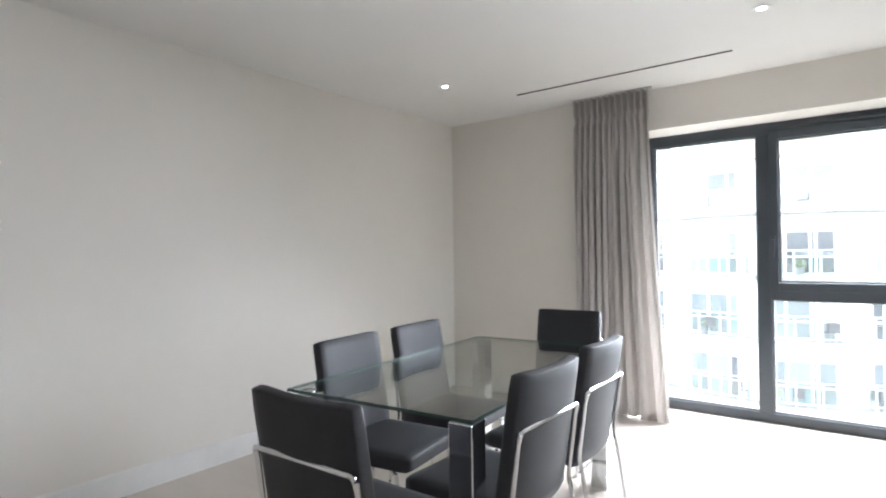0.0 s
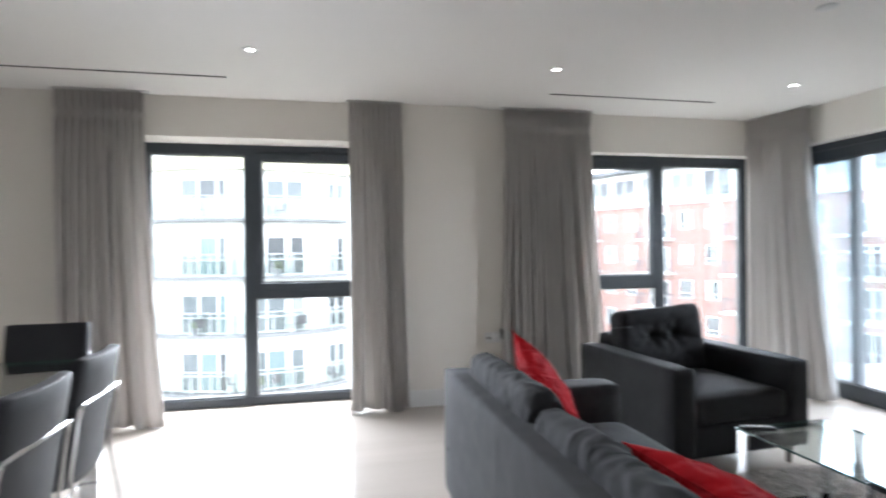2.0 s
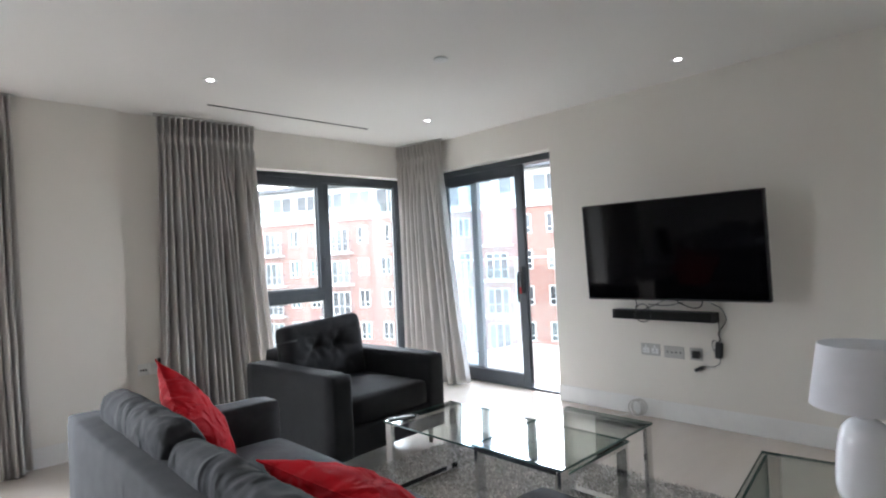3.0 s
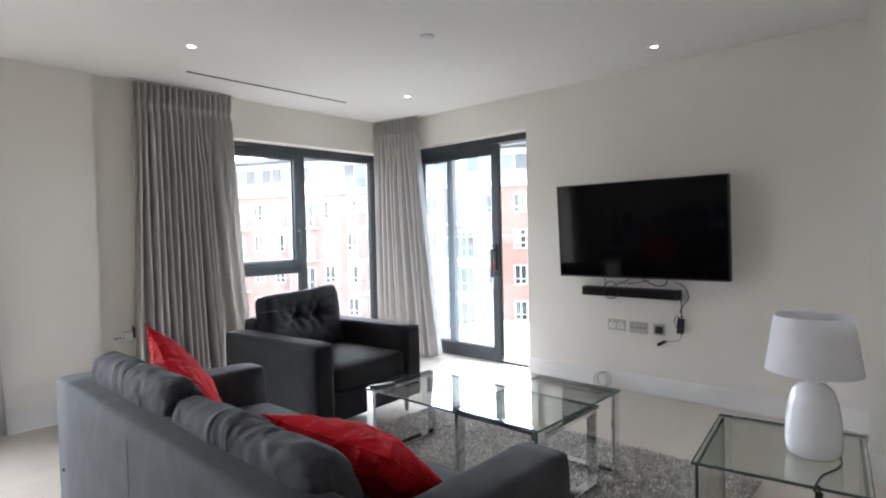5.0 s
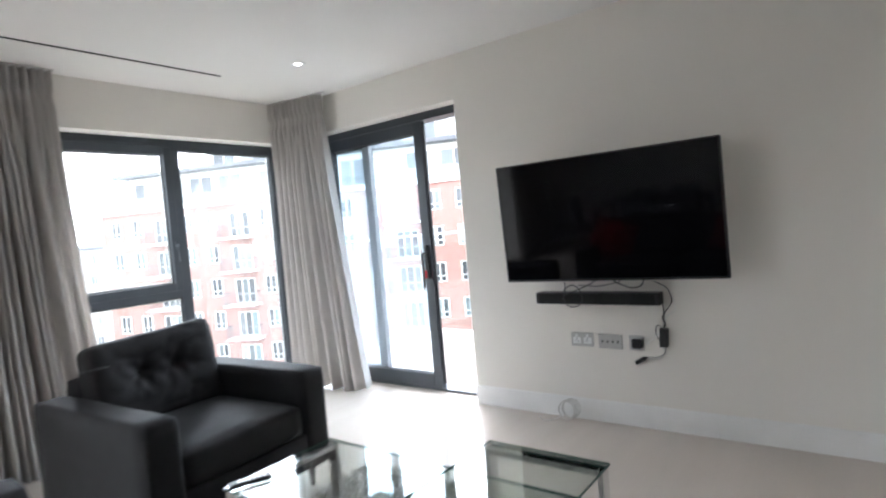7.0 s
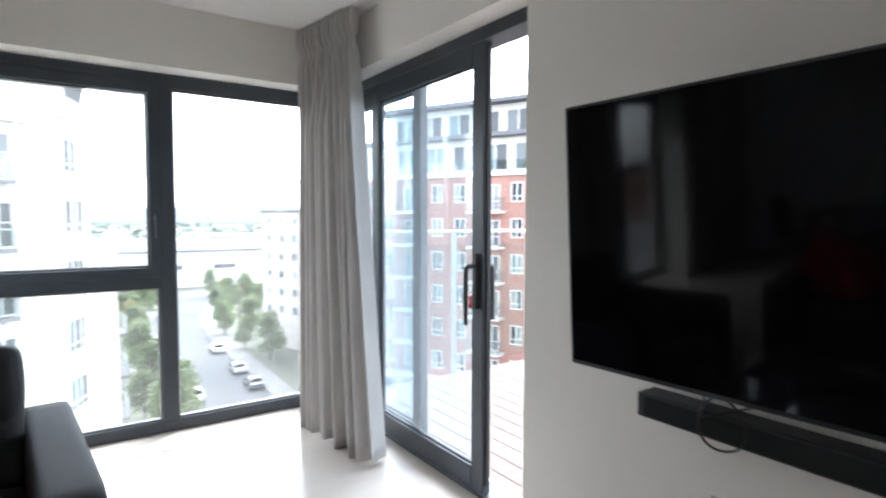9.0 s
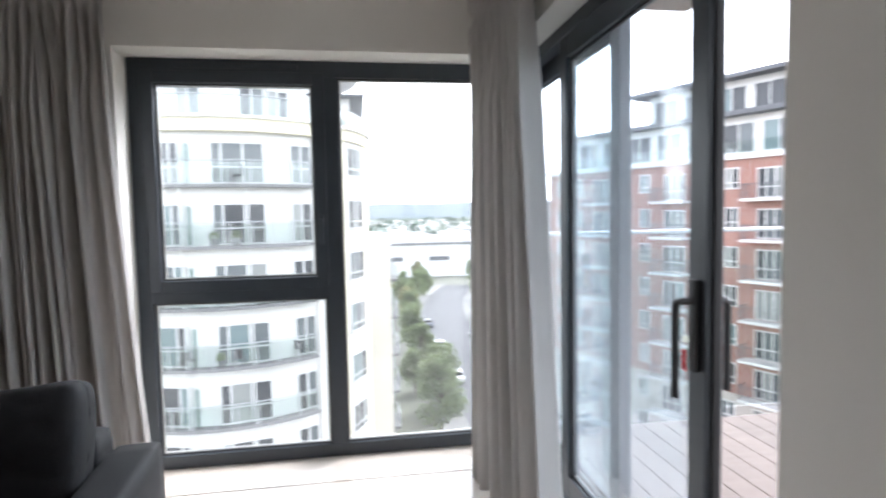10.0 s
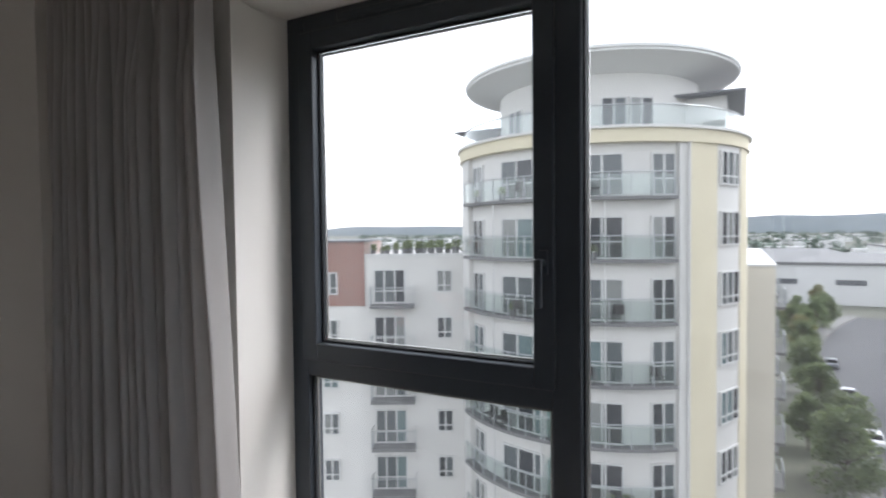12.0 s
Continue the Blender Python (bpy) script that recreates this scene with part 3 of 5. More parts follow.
def glass_slab(name, x0, x1, y0, y1, z0, z1, parent, label, mat=None):
    """A glass sheet: clear faces, dark green rim."""
    bm = bm_new()
    box(bm, x0, x1, y0, y1, z0, z1, 0.0015, 1)
    thin = min((x1 - x0, 0), (y1 - y0, 1), (z1 - z0, 2))[1]
    bm.normal_update()
    for f in bm.faces:
        f.material_index = 0 if abs(f.normal[thin]) > 0.9 else 1
    ob = part(name, bm, [mat or M_TABLEGLASS, M_EDGE], parent, label)
    ob.visible_shadow = False
    return ob


# dining table
table = thing("dining_table", "rectangular clear glass dining table on chrome legs", "table", pose(-5.655, -2.18, 0, 0, 0, 4.5))
glass_slab("tabletop", -0.42, 0.42, -0.775, 0.775, 0.738, 0.750, table, "clear glass top with dark green edge")
for sx in (-1, 1):
    for sy in (-1, 1):
        bm = bm_new()
        x, y = sx * 0.365, sy * 0.715
        box(bm, x - 0.045, x + 0.045, y - 0.045, y + 0.045, 0.0, 0.728, 0.004)
        leg = part("leg", bm, M_CHROME, table, "square polished chrome leg")
        bm = bm_new()
        lathe(bm, [(0.03, 0.728), (0.03, 0.738)], 20, (x, y, 0))
        part("pad", bm, M_CHROME, leg, "round disc under the glass", smooth=True)


def dining_chair():
    ch = thing("dining_chair", "black faux-leather dining chair with chrome tube frame", "chair", group="chairs round the dining table")
    soft_part("seat", (-0.215, 0.215, -0.22, 0.21, 0.405, 0.47), M_LEATHER, ch, n=4.0, crease=0.002, seed=1, dome=0.006)
    # padded back, leaning
    bm = bm_new()
    soft(bm, -0.212, 0.212, -0.026, 0.026, 0.0, 0.50, n=4.0, crease=0.0015, seed=2)
    for v in bm.verts:
        v.co.y += 0.02 * (v.co.x / 0.21) ** 2 * -1
    back = part("backrest", bm, M_LEATHER, ch, at=pose(0, 0.195, 0.395, -9))
    back.data.polygons.foreach_set("use_smooth", [True] * len(back.data.polygons))
    for s in (-1, 1):
        bm = bm_new()
        tube(bm, arc([(s * 0.205, 0.258, 0.70), (s * 0.205, 0.225, 0.45), (s * 0.205, 0.30, 0.008), (s * 0.205, -0.20, 0.008), (s * 0.205, -0.16, 0.40)], 0.03), 0.0085)
        part("leg", bm, M_CHROME, ch, "bent chrome tube leg", smooth=True)
    bm = bm_new()
    tube(bm, arc([(-0.205, 0.256, 0.68), (-0.205, 0.266, 0.715), (0.205, 0.266, 0.715), (0.205, 0.256, 0.68)], 0.03), 0.0085)
    part("back_bar", bm, M_CHROME, ch, "chrome bar across the back", smooth=True)
    bm = bm_new()
    tube(bm, [(-0.205, 0.10, 0.396), (0.205, 0.10, 0.396)], 0.008)
    tube(bm, [(-0.205, -0.14, 0.396), (0.205, -0.14, 0.396)], 0.008)
    part("seat_frame", bm, M_CHROME, ch, smooth=True)
    return ch


chair = dining_chair()
CHAIRS = [(-5.87, -2.53, 97), (-5.92, -1.98, 95), (-5.72, -1.22, 3), (-5.31, -2.63, -91), (-5.345, -2.05, -89), (-5.43, -3.12, 181)]
chair.matrix_basis = pose(CHAIRS[0][0], CHAIRS[0][1], 0, 0, 0, CHAIRS[0][2])
for x, y, a in CHAIRS[1:]:
    copy_thing(chair, pose(x, y, 0, 0, 0, a))

# sofa, its back to the dining table
sofa = thing("sofa", "charcoal fabric two-seat sofa with loose back cushions", "sofa", pose(-3.16, -2.885, 0))
X0, X1, Y0, Y1 = -0.45, 0.42, -0.965, 0.965
soft_part("base", (X0 + 0.10, X1 - 0.02, Y0 + 0.02, Y1 - 0.02, 0.12, 0.30), M_SOFA, sofa, n=10, crease=0.002, seed=3)
soft_part("back", (X0, X0 + 0.15, Y0, Y1, 0.12, 0.72), M_SOFA, sofa, n=6, crease=0.004, seed=4)
bm = bm_new()
tube(bm, [(X0 + 0.001, 0.09, z) for z in (0.16, 0.3, 0.5, 0.66)], 0.0025, 6)
part("seam", bm, M_ARMCHAIR, sofa, "dark upright seam down the back panel", smooth=True)
for y in (-0.80, 0.865):
    bm = bm_new()
    bmesh.ops.create_uvsphere(bm, u_segments=12, v_segments=8, radius=0.007)
    part("button", bm, M_ARMCHAIR, sofa, smooth=True, at=pose(X0 + 0.003, y, 0.35))
for s in (-1, 1):
    ya, yb = sorted((s * 0.965, s * 0.785))
    soft_part("arm", (X0 + 0.11, X1, ya, yb, 0.12, 0.625), M_SOFA, sofa, n=7, crease=0.003, seed=5 + s)
for k, (ya, yb) in enumerate(((-0.79, 0.0), (0.0, 0.79))):
    soft_part("seat_cushion", (X0 + 0.14, X1 - 0.01, ya + 0.004, yb - 0.004, 0.29, 0.455), M_SOFA, sofa, n=6, crease=0.006, seed=9 + k, dome=0.025)
    bm = bm_new()
    soft(bm, -0.085, 0.085, (ya - yb) / 2 + 0.003, (yb - ya) / 2 - 0.003, -0.21, 0.195, n=3.2, cuts=44, crease=0.004, seed=12 + k, scale=4.5)
    for v in bm.verts:
        # thinner towards the seam along the top, with creases running down from it
        v.co.x *= 1 - 0.42 * max(0.0, v.co.z / 0.2) ** 2
        v.co.x += 0.001 * math.sin(v.co.y * 47 + 3 * noise.noise(v.co * 6)) * max(0, v.co.z + 0.05) / 0.25
        v.co.z += 0.010 * noise.noise(Vector((v.co.y * 5 + k * 9, 0, 0))) * (v.co.z > 0)
        fold = 1 - abs(noise.noise(Vector((v.co.y * 15 + k * 5.7 + v.co.z * 6, v.co.z * 3.2, v.co.x * 2))))
        fold2 = 1 - abs(noise.noise(Vector((v.co.y * 9 - v.co.z * 12 + k * 2.3, 3.3, v.co.x * 2))))
        v.co += v.co.normalized() * (0.007 * (fold ** 9 - 0.3) + 0.006 * (fold2 ** 12 - 0.25))
    bc = part("back_cushion", bm, M_SOFTCUSHION, sofa, "plump creased back cushion", at=pose(X0 + 0.18, (ya + yb) / 2, 0.600 + 0.035 * k, 0, -14))
    bc.data.polygons.foreach_set("use_smooth", [True] * len(bc.data.polygons))
for sx in (X0 + 0.07, X1 - 0.07):
    for sy in (Y0 + 0.08, Y1 - 0.08):
        bm = bm_new()
        lathe(bm, [(0.014, 0.0), (0.024, 0.13)], 16, (sx, sy, 0))
        part("leg", bm, M_WOODLEG, sofa, "short tapered wooden leg", smooth=True)

# armchair
ac = thing("armchair", "near-black fabric armchair with button-tufted back cushion", "armchair", pose(-1.895, -1.40, 0, 0, 0, 4.5))
soft_part("base", (-0.455, 0.455, -0.475, 0.43, 0.12, 0.31), M_ARMCHAIR, ac, n=10, crease=0.002, seed=21)
soft_part("back", (-0.33, 0.33, 0.33, 0.485, 0.12, 0.70), M_ARMCHAIR, ac, n=7, crease=0.003, seed=22)
for s in (-1, 1):
    xa, xb = sorted((s * 0.48, s * 0.325))
    soft_part("arm", (xa, xb, -0.49, 0.485, 0.12, 0.63), M_ARMCHAIR, ac, n=7, crease=0.003, seed=23 + s)
soft_part("seat_cushion", (-0.322, 0.322, -0.48, 0.20, 0.30, 0.465), M_ARMCHAIR, ac, n=6, crease=0.003, seed=26, dome=0.02)
bm = bm_new()
soft(bm, -0.33, 0.33, -0.085, 0.085, -0.23, 0.225, n=4.0, cuts=35, crease=0.006, seed=27)
TUFTS = [(-0.09, 0.03), (0.09, 0.03)]
for v in bm.verts:
    v.co.z += 0.018 * (v.co.x / 0.33) * (v.co.z > 0.1)
    crease = (1 - abs(noise.noise(Vector((v.co.x * 7, v.co.z * 9, 2.0))))) ** 8
    v.co.y += 0.008 * crease if v.co.y < 0 else 0.0
    if v.co.y < 0:
        for tx, tz in TUFTS:
            r = math.hypot(v.co.x - tx, v.co.z - tz)
            v.co.y += 0.030 * math.exp(-(r / 0.03) ** 2) + 0.026 * math.exp(-(r / 0.10) ** 2) + 0.006 * math.cos(5 * math.atan2(v.co.z - tz, v.co.x - tx)) * math.exp(-((r - 0.06) / 0.04) ** 2)
cu = part("back_cushion", bm, M_ARMCHAIR, ac, "tufted back cushion", at=pose(0.0, 0.255, 0.655, -10))
cu.data.polygons.foreach_set("use_smooth", [True] * len(cu.data.polygons))
for tx, tz in TUFTS:
    bm = bm_new()
    bmesh.ops.create_uvsphere(bm, u_segments=12, v_segments=8, radius=0.008)
    part("button", bm, M_ARMCHAIR, cu, smooth=True, at=pose(tx, -0.030, tz))
for sx in (-0.41, 0.41):
    for sy in (-0.40, 0.40):
        bm = bm_new()
        lathe(bm, [(0.013, 0.0), (0.024, 0.13)], 16, (sx, sy, 0))
        part("leg", bm, M_WOODLEG, ac, "short tapered wooden leg", smooth=True)


def scatter_cushion(centre, normal, tip, label, seed, size=0.43):
    n = Vector(normal).normalized()
    t = Vector(tip) - Vector(centre)
    t = (t - n * t.dot(n)).normalized()
    b = n.cross(t)
    rot = Matrix((t, b, n)).transposed().to_4x4() @ pose(0, 0, 0, 0, 0, -45)
    bm = bm_new()
    N = 22
    top, bot = [], []
    for side, store in ((1, top), (-1, bot)):
        for i in range(N + 1):
            for j in range(N + 1):
                u, v = 2 * i / N - 1, 2 * j / N - 1
                puff = (max(0.0, 1 - u * u) ** 0.55) * (max(0.0, 1 - v * v) ** 0.55)
                x = u * (1 - 0.09 * (1 - v * v)) * size / 2
                y = v * (1 - 0.09 * (1 - u * u)) * size / 2
                w = noise.noise(Vector((u * 2.2 + seed, v * 2.2, side))) * 0.02 * puff
                w += 0.007 * noise.noise(Vector((u * 6 + seed, v * 5, side))) * puff
                rim = max(abs(u), abs(v))
                w += side * 0.007 * (1 - abs(noise.noise(Vector((u * 5 + seed, v * 5, side * 2))))) ** 5 * (0.3 + rim) * puff ** 0.5
                w -= side * 0.006 * math.cos(26 * (u if abs(v) > abs(u) else v) + seed) * max(0.0, rim - 0.55) * puff ** 0.4
                store.append((x, y, side * 0.085 * puff + w))
    vt = [bm.verts.new(p) for p in top]
    vb = []
    for k, p in enumerate(bot):
        i, j = divmod(k, N + 1)
        vb.append(vt[k] if i in (0, N) or j in (0, N) else bm.verts.new(p))
    for vs in (vt, vb):
        for i in range(N):
            for j in range(N):
                k = i * (N + 1) + j
                q = (vs[k], vs[k + 1], vs[k + N + 2], vs[k + N + 1])
                bm.faces.new(q if vs is vt else tuple(reversed(q)))
    th = thing("cushion", label, "cushion", Matrix.Translation(centre) @ rot, "red cushions on the sofa")
    ob = part("cover", bm, M_RED, th)
    ob.data.polygons.foreach_set("use_smooth", [True] * len(ob.data.polygons))
    s = size / 2
    bm = bm_new()
    pts = []
    for k in range(4 * N):
        e, f = divmod(k, N)
        u = 2 * f / N - 1
        a, c = ((u, -1), (1, u), (-u, 1), (-1, -u))[e]
        pts.append((a * (1 - 0.09 * (1 - c * c)) * s, c * (1 - 0.09 * (1 - a * a)) * s, 0))
    tube(bm, pts, 0.0035, 6, True)
    part("piping", bm, M_RED, th, smooth=True)


scatter_cushion((-3.19, -2.24, 0.64), (0.78, -0.3, 0.5), (-3.345, -2.06, 0.88), "red cotton scatter cushion leaning in the sofa corner", 2.0, 0.47)
scatter_cushion((-3.18, -3.42, 0.625), (0.6, 0.05, 0.8), (-3.40, -3.24, 0.77), "red cotton scatter cushion slumped on the sofa", 5.0, 0.45)


# nest of two glass coffee tables
def loop_frame(parent, p, q, z, label=""):
    """An upright rectangular loop of flat chrome bar between plan points p and q."""
    P, Q = Vector(p), Vector(q)
    d = (Q - P)
    L = d.length
    bm = bm_new()
    w, t = 0.026, 0.02
    box(bm, -w, w, 0, t, 0.0, z, 0.002, 1)
    box(bm, -w, w, L - t, L, 0.0, z, 0.002, 1)
    box(bm, -w, w, t, L - t, z - t, z, 0.002, 1)
    box(bm, -w, w, t, L - t, 0.0, t, 0.002, 1)
    part("leg_loop", bm, M_CHROME, parent, label or "rectangular chrome leg loop", at=pose(P.x, P.y, 0.0, 0, 0, math.degrees(math.atan2(-d.x, d.y))))


RUGZ = 0.02
low = thing("coffee_table", "low clear glass table with chrome loop legs on the rug", "coffee table", pose(0, 0, RUGZ), "nest of coffee tables")
glass_slab("tabletop", -2.215, -1.70, -3.40, -2.235, 0.384, 0.394, low, "clear glass top with green edge")
loop_frame(low, (-2.21, -2.27), (-1.705, -2.27), 0.384)
loop_frame(low, (-2.21, -3.37), (-1.705, -3.37), 0.384)
high = thing("coffee_table", "taller clear glass table standing over the low one", "coffee table", pose(0, 0, RUGZ), "nest of coffee tables")
glass_slab("tabletop", -2.275, -1.515, -3.425, -2.95, 0.425, 0.435, high, "clear glass top with green edge")
loop_frame(high, (-2.245, -3.42), (-2.245, -2.96), 0.425)
loop_frame(high, (-1.545, -3.42), (-1.545, -2.96), 0.425)
rc = thing("remote_control", "slim black remote control on the low glass table", "remote control", pose(-2.14, -2.30, RUGZ + 0.3945, 0, 0, 68))
bm = bm_new()
box(bm, -0.022, 0.022, -0.075, 0.075, 0.0, 0.016, 0.006)
part("case", bm, M_BLACK, rc)
bm = bm_new()
for i in range(3):
    for j in range(6):
        box(bm, -0.014 + i * 0.011, -0.008 + i * 0.011, -0.055 + j * 0.018, -0.047 + j * 0.018, 0.015, 0.0175)
part("keypad", bm, M_STEEL, rc, "grey keys")

# shag rug
rug = thing("rug", "thick grey-beige shag rug under the glass tables", "rug")
RX0, RX1, RY0, RY1 = -2.72, -1.12, -3.98, -1.88
bm = bm_new()
box(bm, RX0, RX1, RY0, RY1, 0.0, 0.014, 0.004)
part("backing", bm, M_RUG, rug)
rng = np.random.default_rng(4)
K = 26000
px = rng.uniform(RX0, RX1, K)
py = rng.uniform(RY0, RY1, K)
ang = rng.uniform(0, 2 * math.pi, K)
lean = rng.uniform(0.005, 0.024, K)
hgt = rng.uniform(0.016, 0.034, K)
wid = rng.uniform(0.003, 0.0055, K)
verts = np.zeros((K, 4, 3))
for k in range(3):
    a = ang + k * 2 * math.pi / 3
    verts[:, k, 0] = px + wid * np.cos(a)
    verts[:, k, 1] = py + wid * np.sin(a)
    verts[:, k, 2] = 0.012
verts[:, 3, 0] = px + lean * np.cos(ang)
verts[:, 3, 1] = py + lean * np.sin(ang)
verts[:, 3, 2] = hgt
idx = np.arange(K)[:, None, None] * 4
faces = (idx + np.array([[0, 1, 3], [1, 2, 3], [2, 0, 3]])[None]).reshape(-1, 3)
me = bpy.data.meshes.new("pile")
me.from_pydata(verts.reshape(-1, 3).tolist(), [], faces.tolist())
M_PILE = material("grey shag pile", (0.74, 0.70, 0.65), 0.95, colour2=(0.44, 0.41, 0.38), scale=26)
ri = M_PILE.node_tree.nodes.new("ShaderNodeNewGeometry")
hs = M_PILE.node_tree.nodes.new("ShaderNodeHueSaturation")
mr = M_PILE.node_tree.nodes.new("ShaderNodeMapRange")
mr.inputs["To Min"].default_value, mr.inputs["To Max"].default_value = 0.55, 1.35
M_PILE.node_tree.links.new(ri.outputs["Random Per Island"], mr.inputs["Value"])
M_PILE.node_tree.links.new(mr.outputs[0], hs.inputs["Value"])
src = M_PILE.node_tree.nodes["Principled BSDF"].inputs["Base Color"].links[0].from_socket
M_PILE.node_tree.links.new(src, hs.inputs["Color"])
M_PILE.node_tree.links.new(hs.outputs[0], M_PILE.node_tree.nodes["Principled BSDF"].inputs["Base Color"])
me.materials.append(M_PILE)
pile = new("pile", me)
pile.parent = rug
tagged(pile, "shaggy wool pile", kind="stuff")

# bent-glass side table with lamp
st = thing("side_table", "square clear glass side table beside the sofa", "side table", pose(-1.985, -4.24, 0, 0, 0, 7.5))
TZ = 0.50
glass_slab("tabletop", -0.285, 0.285, -0.243, 0.243, TZ - 0.01, TZ, st, "clear glass top with dark edge")
glass_slab("side_panel", -0.275, 0.275, 0.222, 0.232, 0.0, TZ - 0.0105, st, "upright clear glass panel")
glass_slab("side_panel", -0.275, 0.275, -0.232, -0.222, 0.0, TZ - 0.0105, st, "upright clear glass panel")
lamp = thing("table_lamp", "white ceramic table lamp with white fabric drum shade", "lamp", pose(-1.985, -4.33, TZ))
bm = bm_new()
lathe(bm, [(0.03, 0.0), (0.066, 0.001), (0.077, 0.010), (0.083, 0.032), (0.084, 0.06), (0.080, 0.13), (0.072, 0.185), (0.061, 0.22), (0.042, 0.24), (0.022, 0.247), (0.018, 0.29), (0.004, 0.29)], 40)
part("base", bm, M_CERAMIC, lamp, "glossy white ceramic body", smooth=True)
bm = bm_new()
lathe(bm, [(0.142, 0.285), (0.114, 0.472), (0.1125, 0.472), (0.1405, 0.285), (0.142, 0.285)], 48, caps=False)
part("shade", bm, M_SHADE, lamp, "white tapered fabric shade", smooth=True)
bm = bm_new()
lathe(bm, [(0.012, 0.29), (0.014, 0.36), (0.004, 0.36)], 16)
for k in range(3):
    a = k * 2 * math.pi / 3
    tube(bm, [(0, 0, 0.35), (0.135 * math.cos(a), 0.135 * math.sin(a), 0.31)], 0.002, 6)
part("holder", bm, M_WHITEP, lamp, smooth=True)
bm = bm_new()
tube(bm, arc([(0.02, -0.07, 0.02), (0.034, -0.070, 0.004), (-0.046, -0.086, 0.004), (-0.111, -0.075, 0.004), (-0.174, -0.050, 0.004), (-0.266, -0.047, 0.004), (-0.323, -0.051, 0.004), (-0.25, -0.055, 0.004), (-0.258, -0.055, -0.10), (-0.27, -0.10, -0.45), (-0.34, -0.14, -0.497)], 0.02), 0.0028, 6)
part("cable", bm, M_BLACK, lamp, "black mains cable", smooth=True)
bm = bm_new()
box(bm, -0.272, -0.256, -0.066, -0.046, -0.075, -0.015, 0.004)
part("switch", bm, M_BLACK, lamp, "black cable switch")

# television on the wall
tv = thing("television", "large flat black television tilted on a wall bracket", "television", pose(-0.245, -2.975, 1.268, 0, -3.6, 2.5))
bm = bm_new()
box(bm, -0.028, 0.022, -0.623, 0.623, -0.357, 0.357, 0.004)
box(bm, 0.022, 0.05, -0.42, 0.42, -0.30, 0.10, 0.012)
part("body", bm, M_BLACK, tv)
bm = bm_new()
box(bm, -0.0305, -0.027, -0.613, 0.613, -0.343, 0.348)
part("screen", bm, M_SCREEN, tv, "glossy dark screen")
bm = bm_new()
box(bm, 0.05, 0.09, -0.28, -0.22, -0.22, 0.22)
box(bm, 0.05, 0.09, 0.22, 0.28, -0.22, 0.22)
box(bm, 0.09, 0.232, -0.30, 0.30, -0.06, 0.06)
part("bracket", bm, M_BLACK, tv, "black steel wall bracket")

sb = thing("soundbar", "slim black soundbar on the wall under the television", "soundbar", pose(0, -2.825, 0.782))
bm = bm_new()
box(bm, -0.095, -0.012, -0.385, 0.385, -0.036, 0.036, 0.006)
part("body", bm, M_BLACK, sb)
bm = bm_new()
box(bm, -0.098, -0.094, -0.36, 0.36, -0.028, 0.028)
part("grille", bm, material("black speaker cloth", (0.01, 0.01, 0.01), 0.95, bump=0.2, bump_scale=700), sb, "black cloth grille")
for y in (-0.2, 0.2):
    bm = bm_new()
    box(bm, -0.02, 0.0, y - 0.03, y + 0.03, -0.03, 0.03)
    part("bracket", bm, M_BLACK, sb)


def cable(name, pts, r, mat, label):
    bm = bm_new()
    tube(bm, arc(pts, 0.03, 4), r, 6)
    return solid(name, bm, mat, label, "cable", "television cables", smooth=True)


def ring(cx, y, z, r, ry=0.4, turns=1.0, n=22):
    return [(cx + 0.01 * math.sin(a * 2), y + r * math.cos(a), z + r * ry * math.sin(a)) for a in [2 * math.pi * turns * i / n for i in range(n + 1)]]


cable("cable", [(-0.12, -2.62, 0.95), (-0.11, -2.66, 0.88), *ring(-0.108, -2.70, 0.80, 0.062, 1.1), (-0.05, -2.78, 0.86), (-0.08, -2.86, 0.90)], 0.0032, M_BLACK, "black cable looped over the soundbar")
cable("cable", [(-0.1, -2.90, 0.94), (-0.05, -2.96, 0.87), (-0.03, -3.04, 0.835), (-0.03, -3.10, 0.85), (-0.08, -3.14, 0.94)], 0.004, M_BLACK, "thick black cable hanging under the television")
cable("cable", [(-0.06, -2.72, 0.86), (-0.04, -2.85, 0.85), (-0.05, -2.98, 0.88)], 0.003, M_BLACK, "short black cable behind the soundbar")
cable("cable", [(-0.1, -3.12, 0.92), (-0.02, -3.20, 0.86), (-0.01, -3.26, 0.80), (-0.008, -3.27, 0.70), (-0.008, -3.22, 0.68), (-0.01, -3.20, 0.62)], 0.0022, M_WHITEP, "thin white cable hanging to the adaptor")
cable("cable", [(-0.02, -3.20, 0.79), (-0.008, -3.205, 0.70), (-0.012, -3.20, 0.60)], 0.003, M_BLACK, "black cable from soundbar to adaptor")
cable("cable", [(-0.02, -3.195, 0.50), (-0.01, -3.19, 0.44), (-0.01, -3.14, 0.41), (-0.01, -3.08, 0.425), (-0.03, -3.05, 0.415)], 0.002, M_WHITEP, "thin pale cable under the sockets")
cable("cable", [(-0.03, -3.09, 0.50), (-0.02, -3.12, 0.52), (-0.02, -3.16, 0.56), (-0.02, -3.195, 0.59)], 0.0025, M_WHITEP, "pale cable from plug to adaptor")
cable("cable", [(-0.06, -3.14, 0.90), (-0.015, -3.235, 0.84), (-0.012, -3.26, 0.76), (-0.012, -3.215, 0.70), (-0.014, -3.19, 0.66), (-0.014, -3.215, 0.63), (-0.016, -3.20, 0.60)], 0.003, M_BLACK, "kinked black cable above the adaptor")
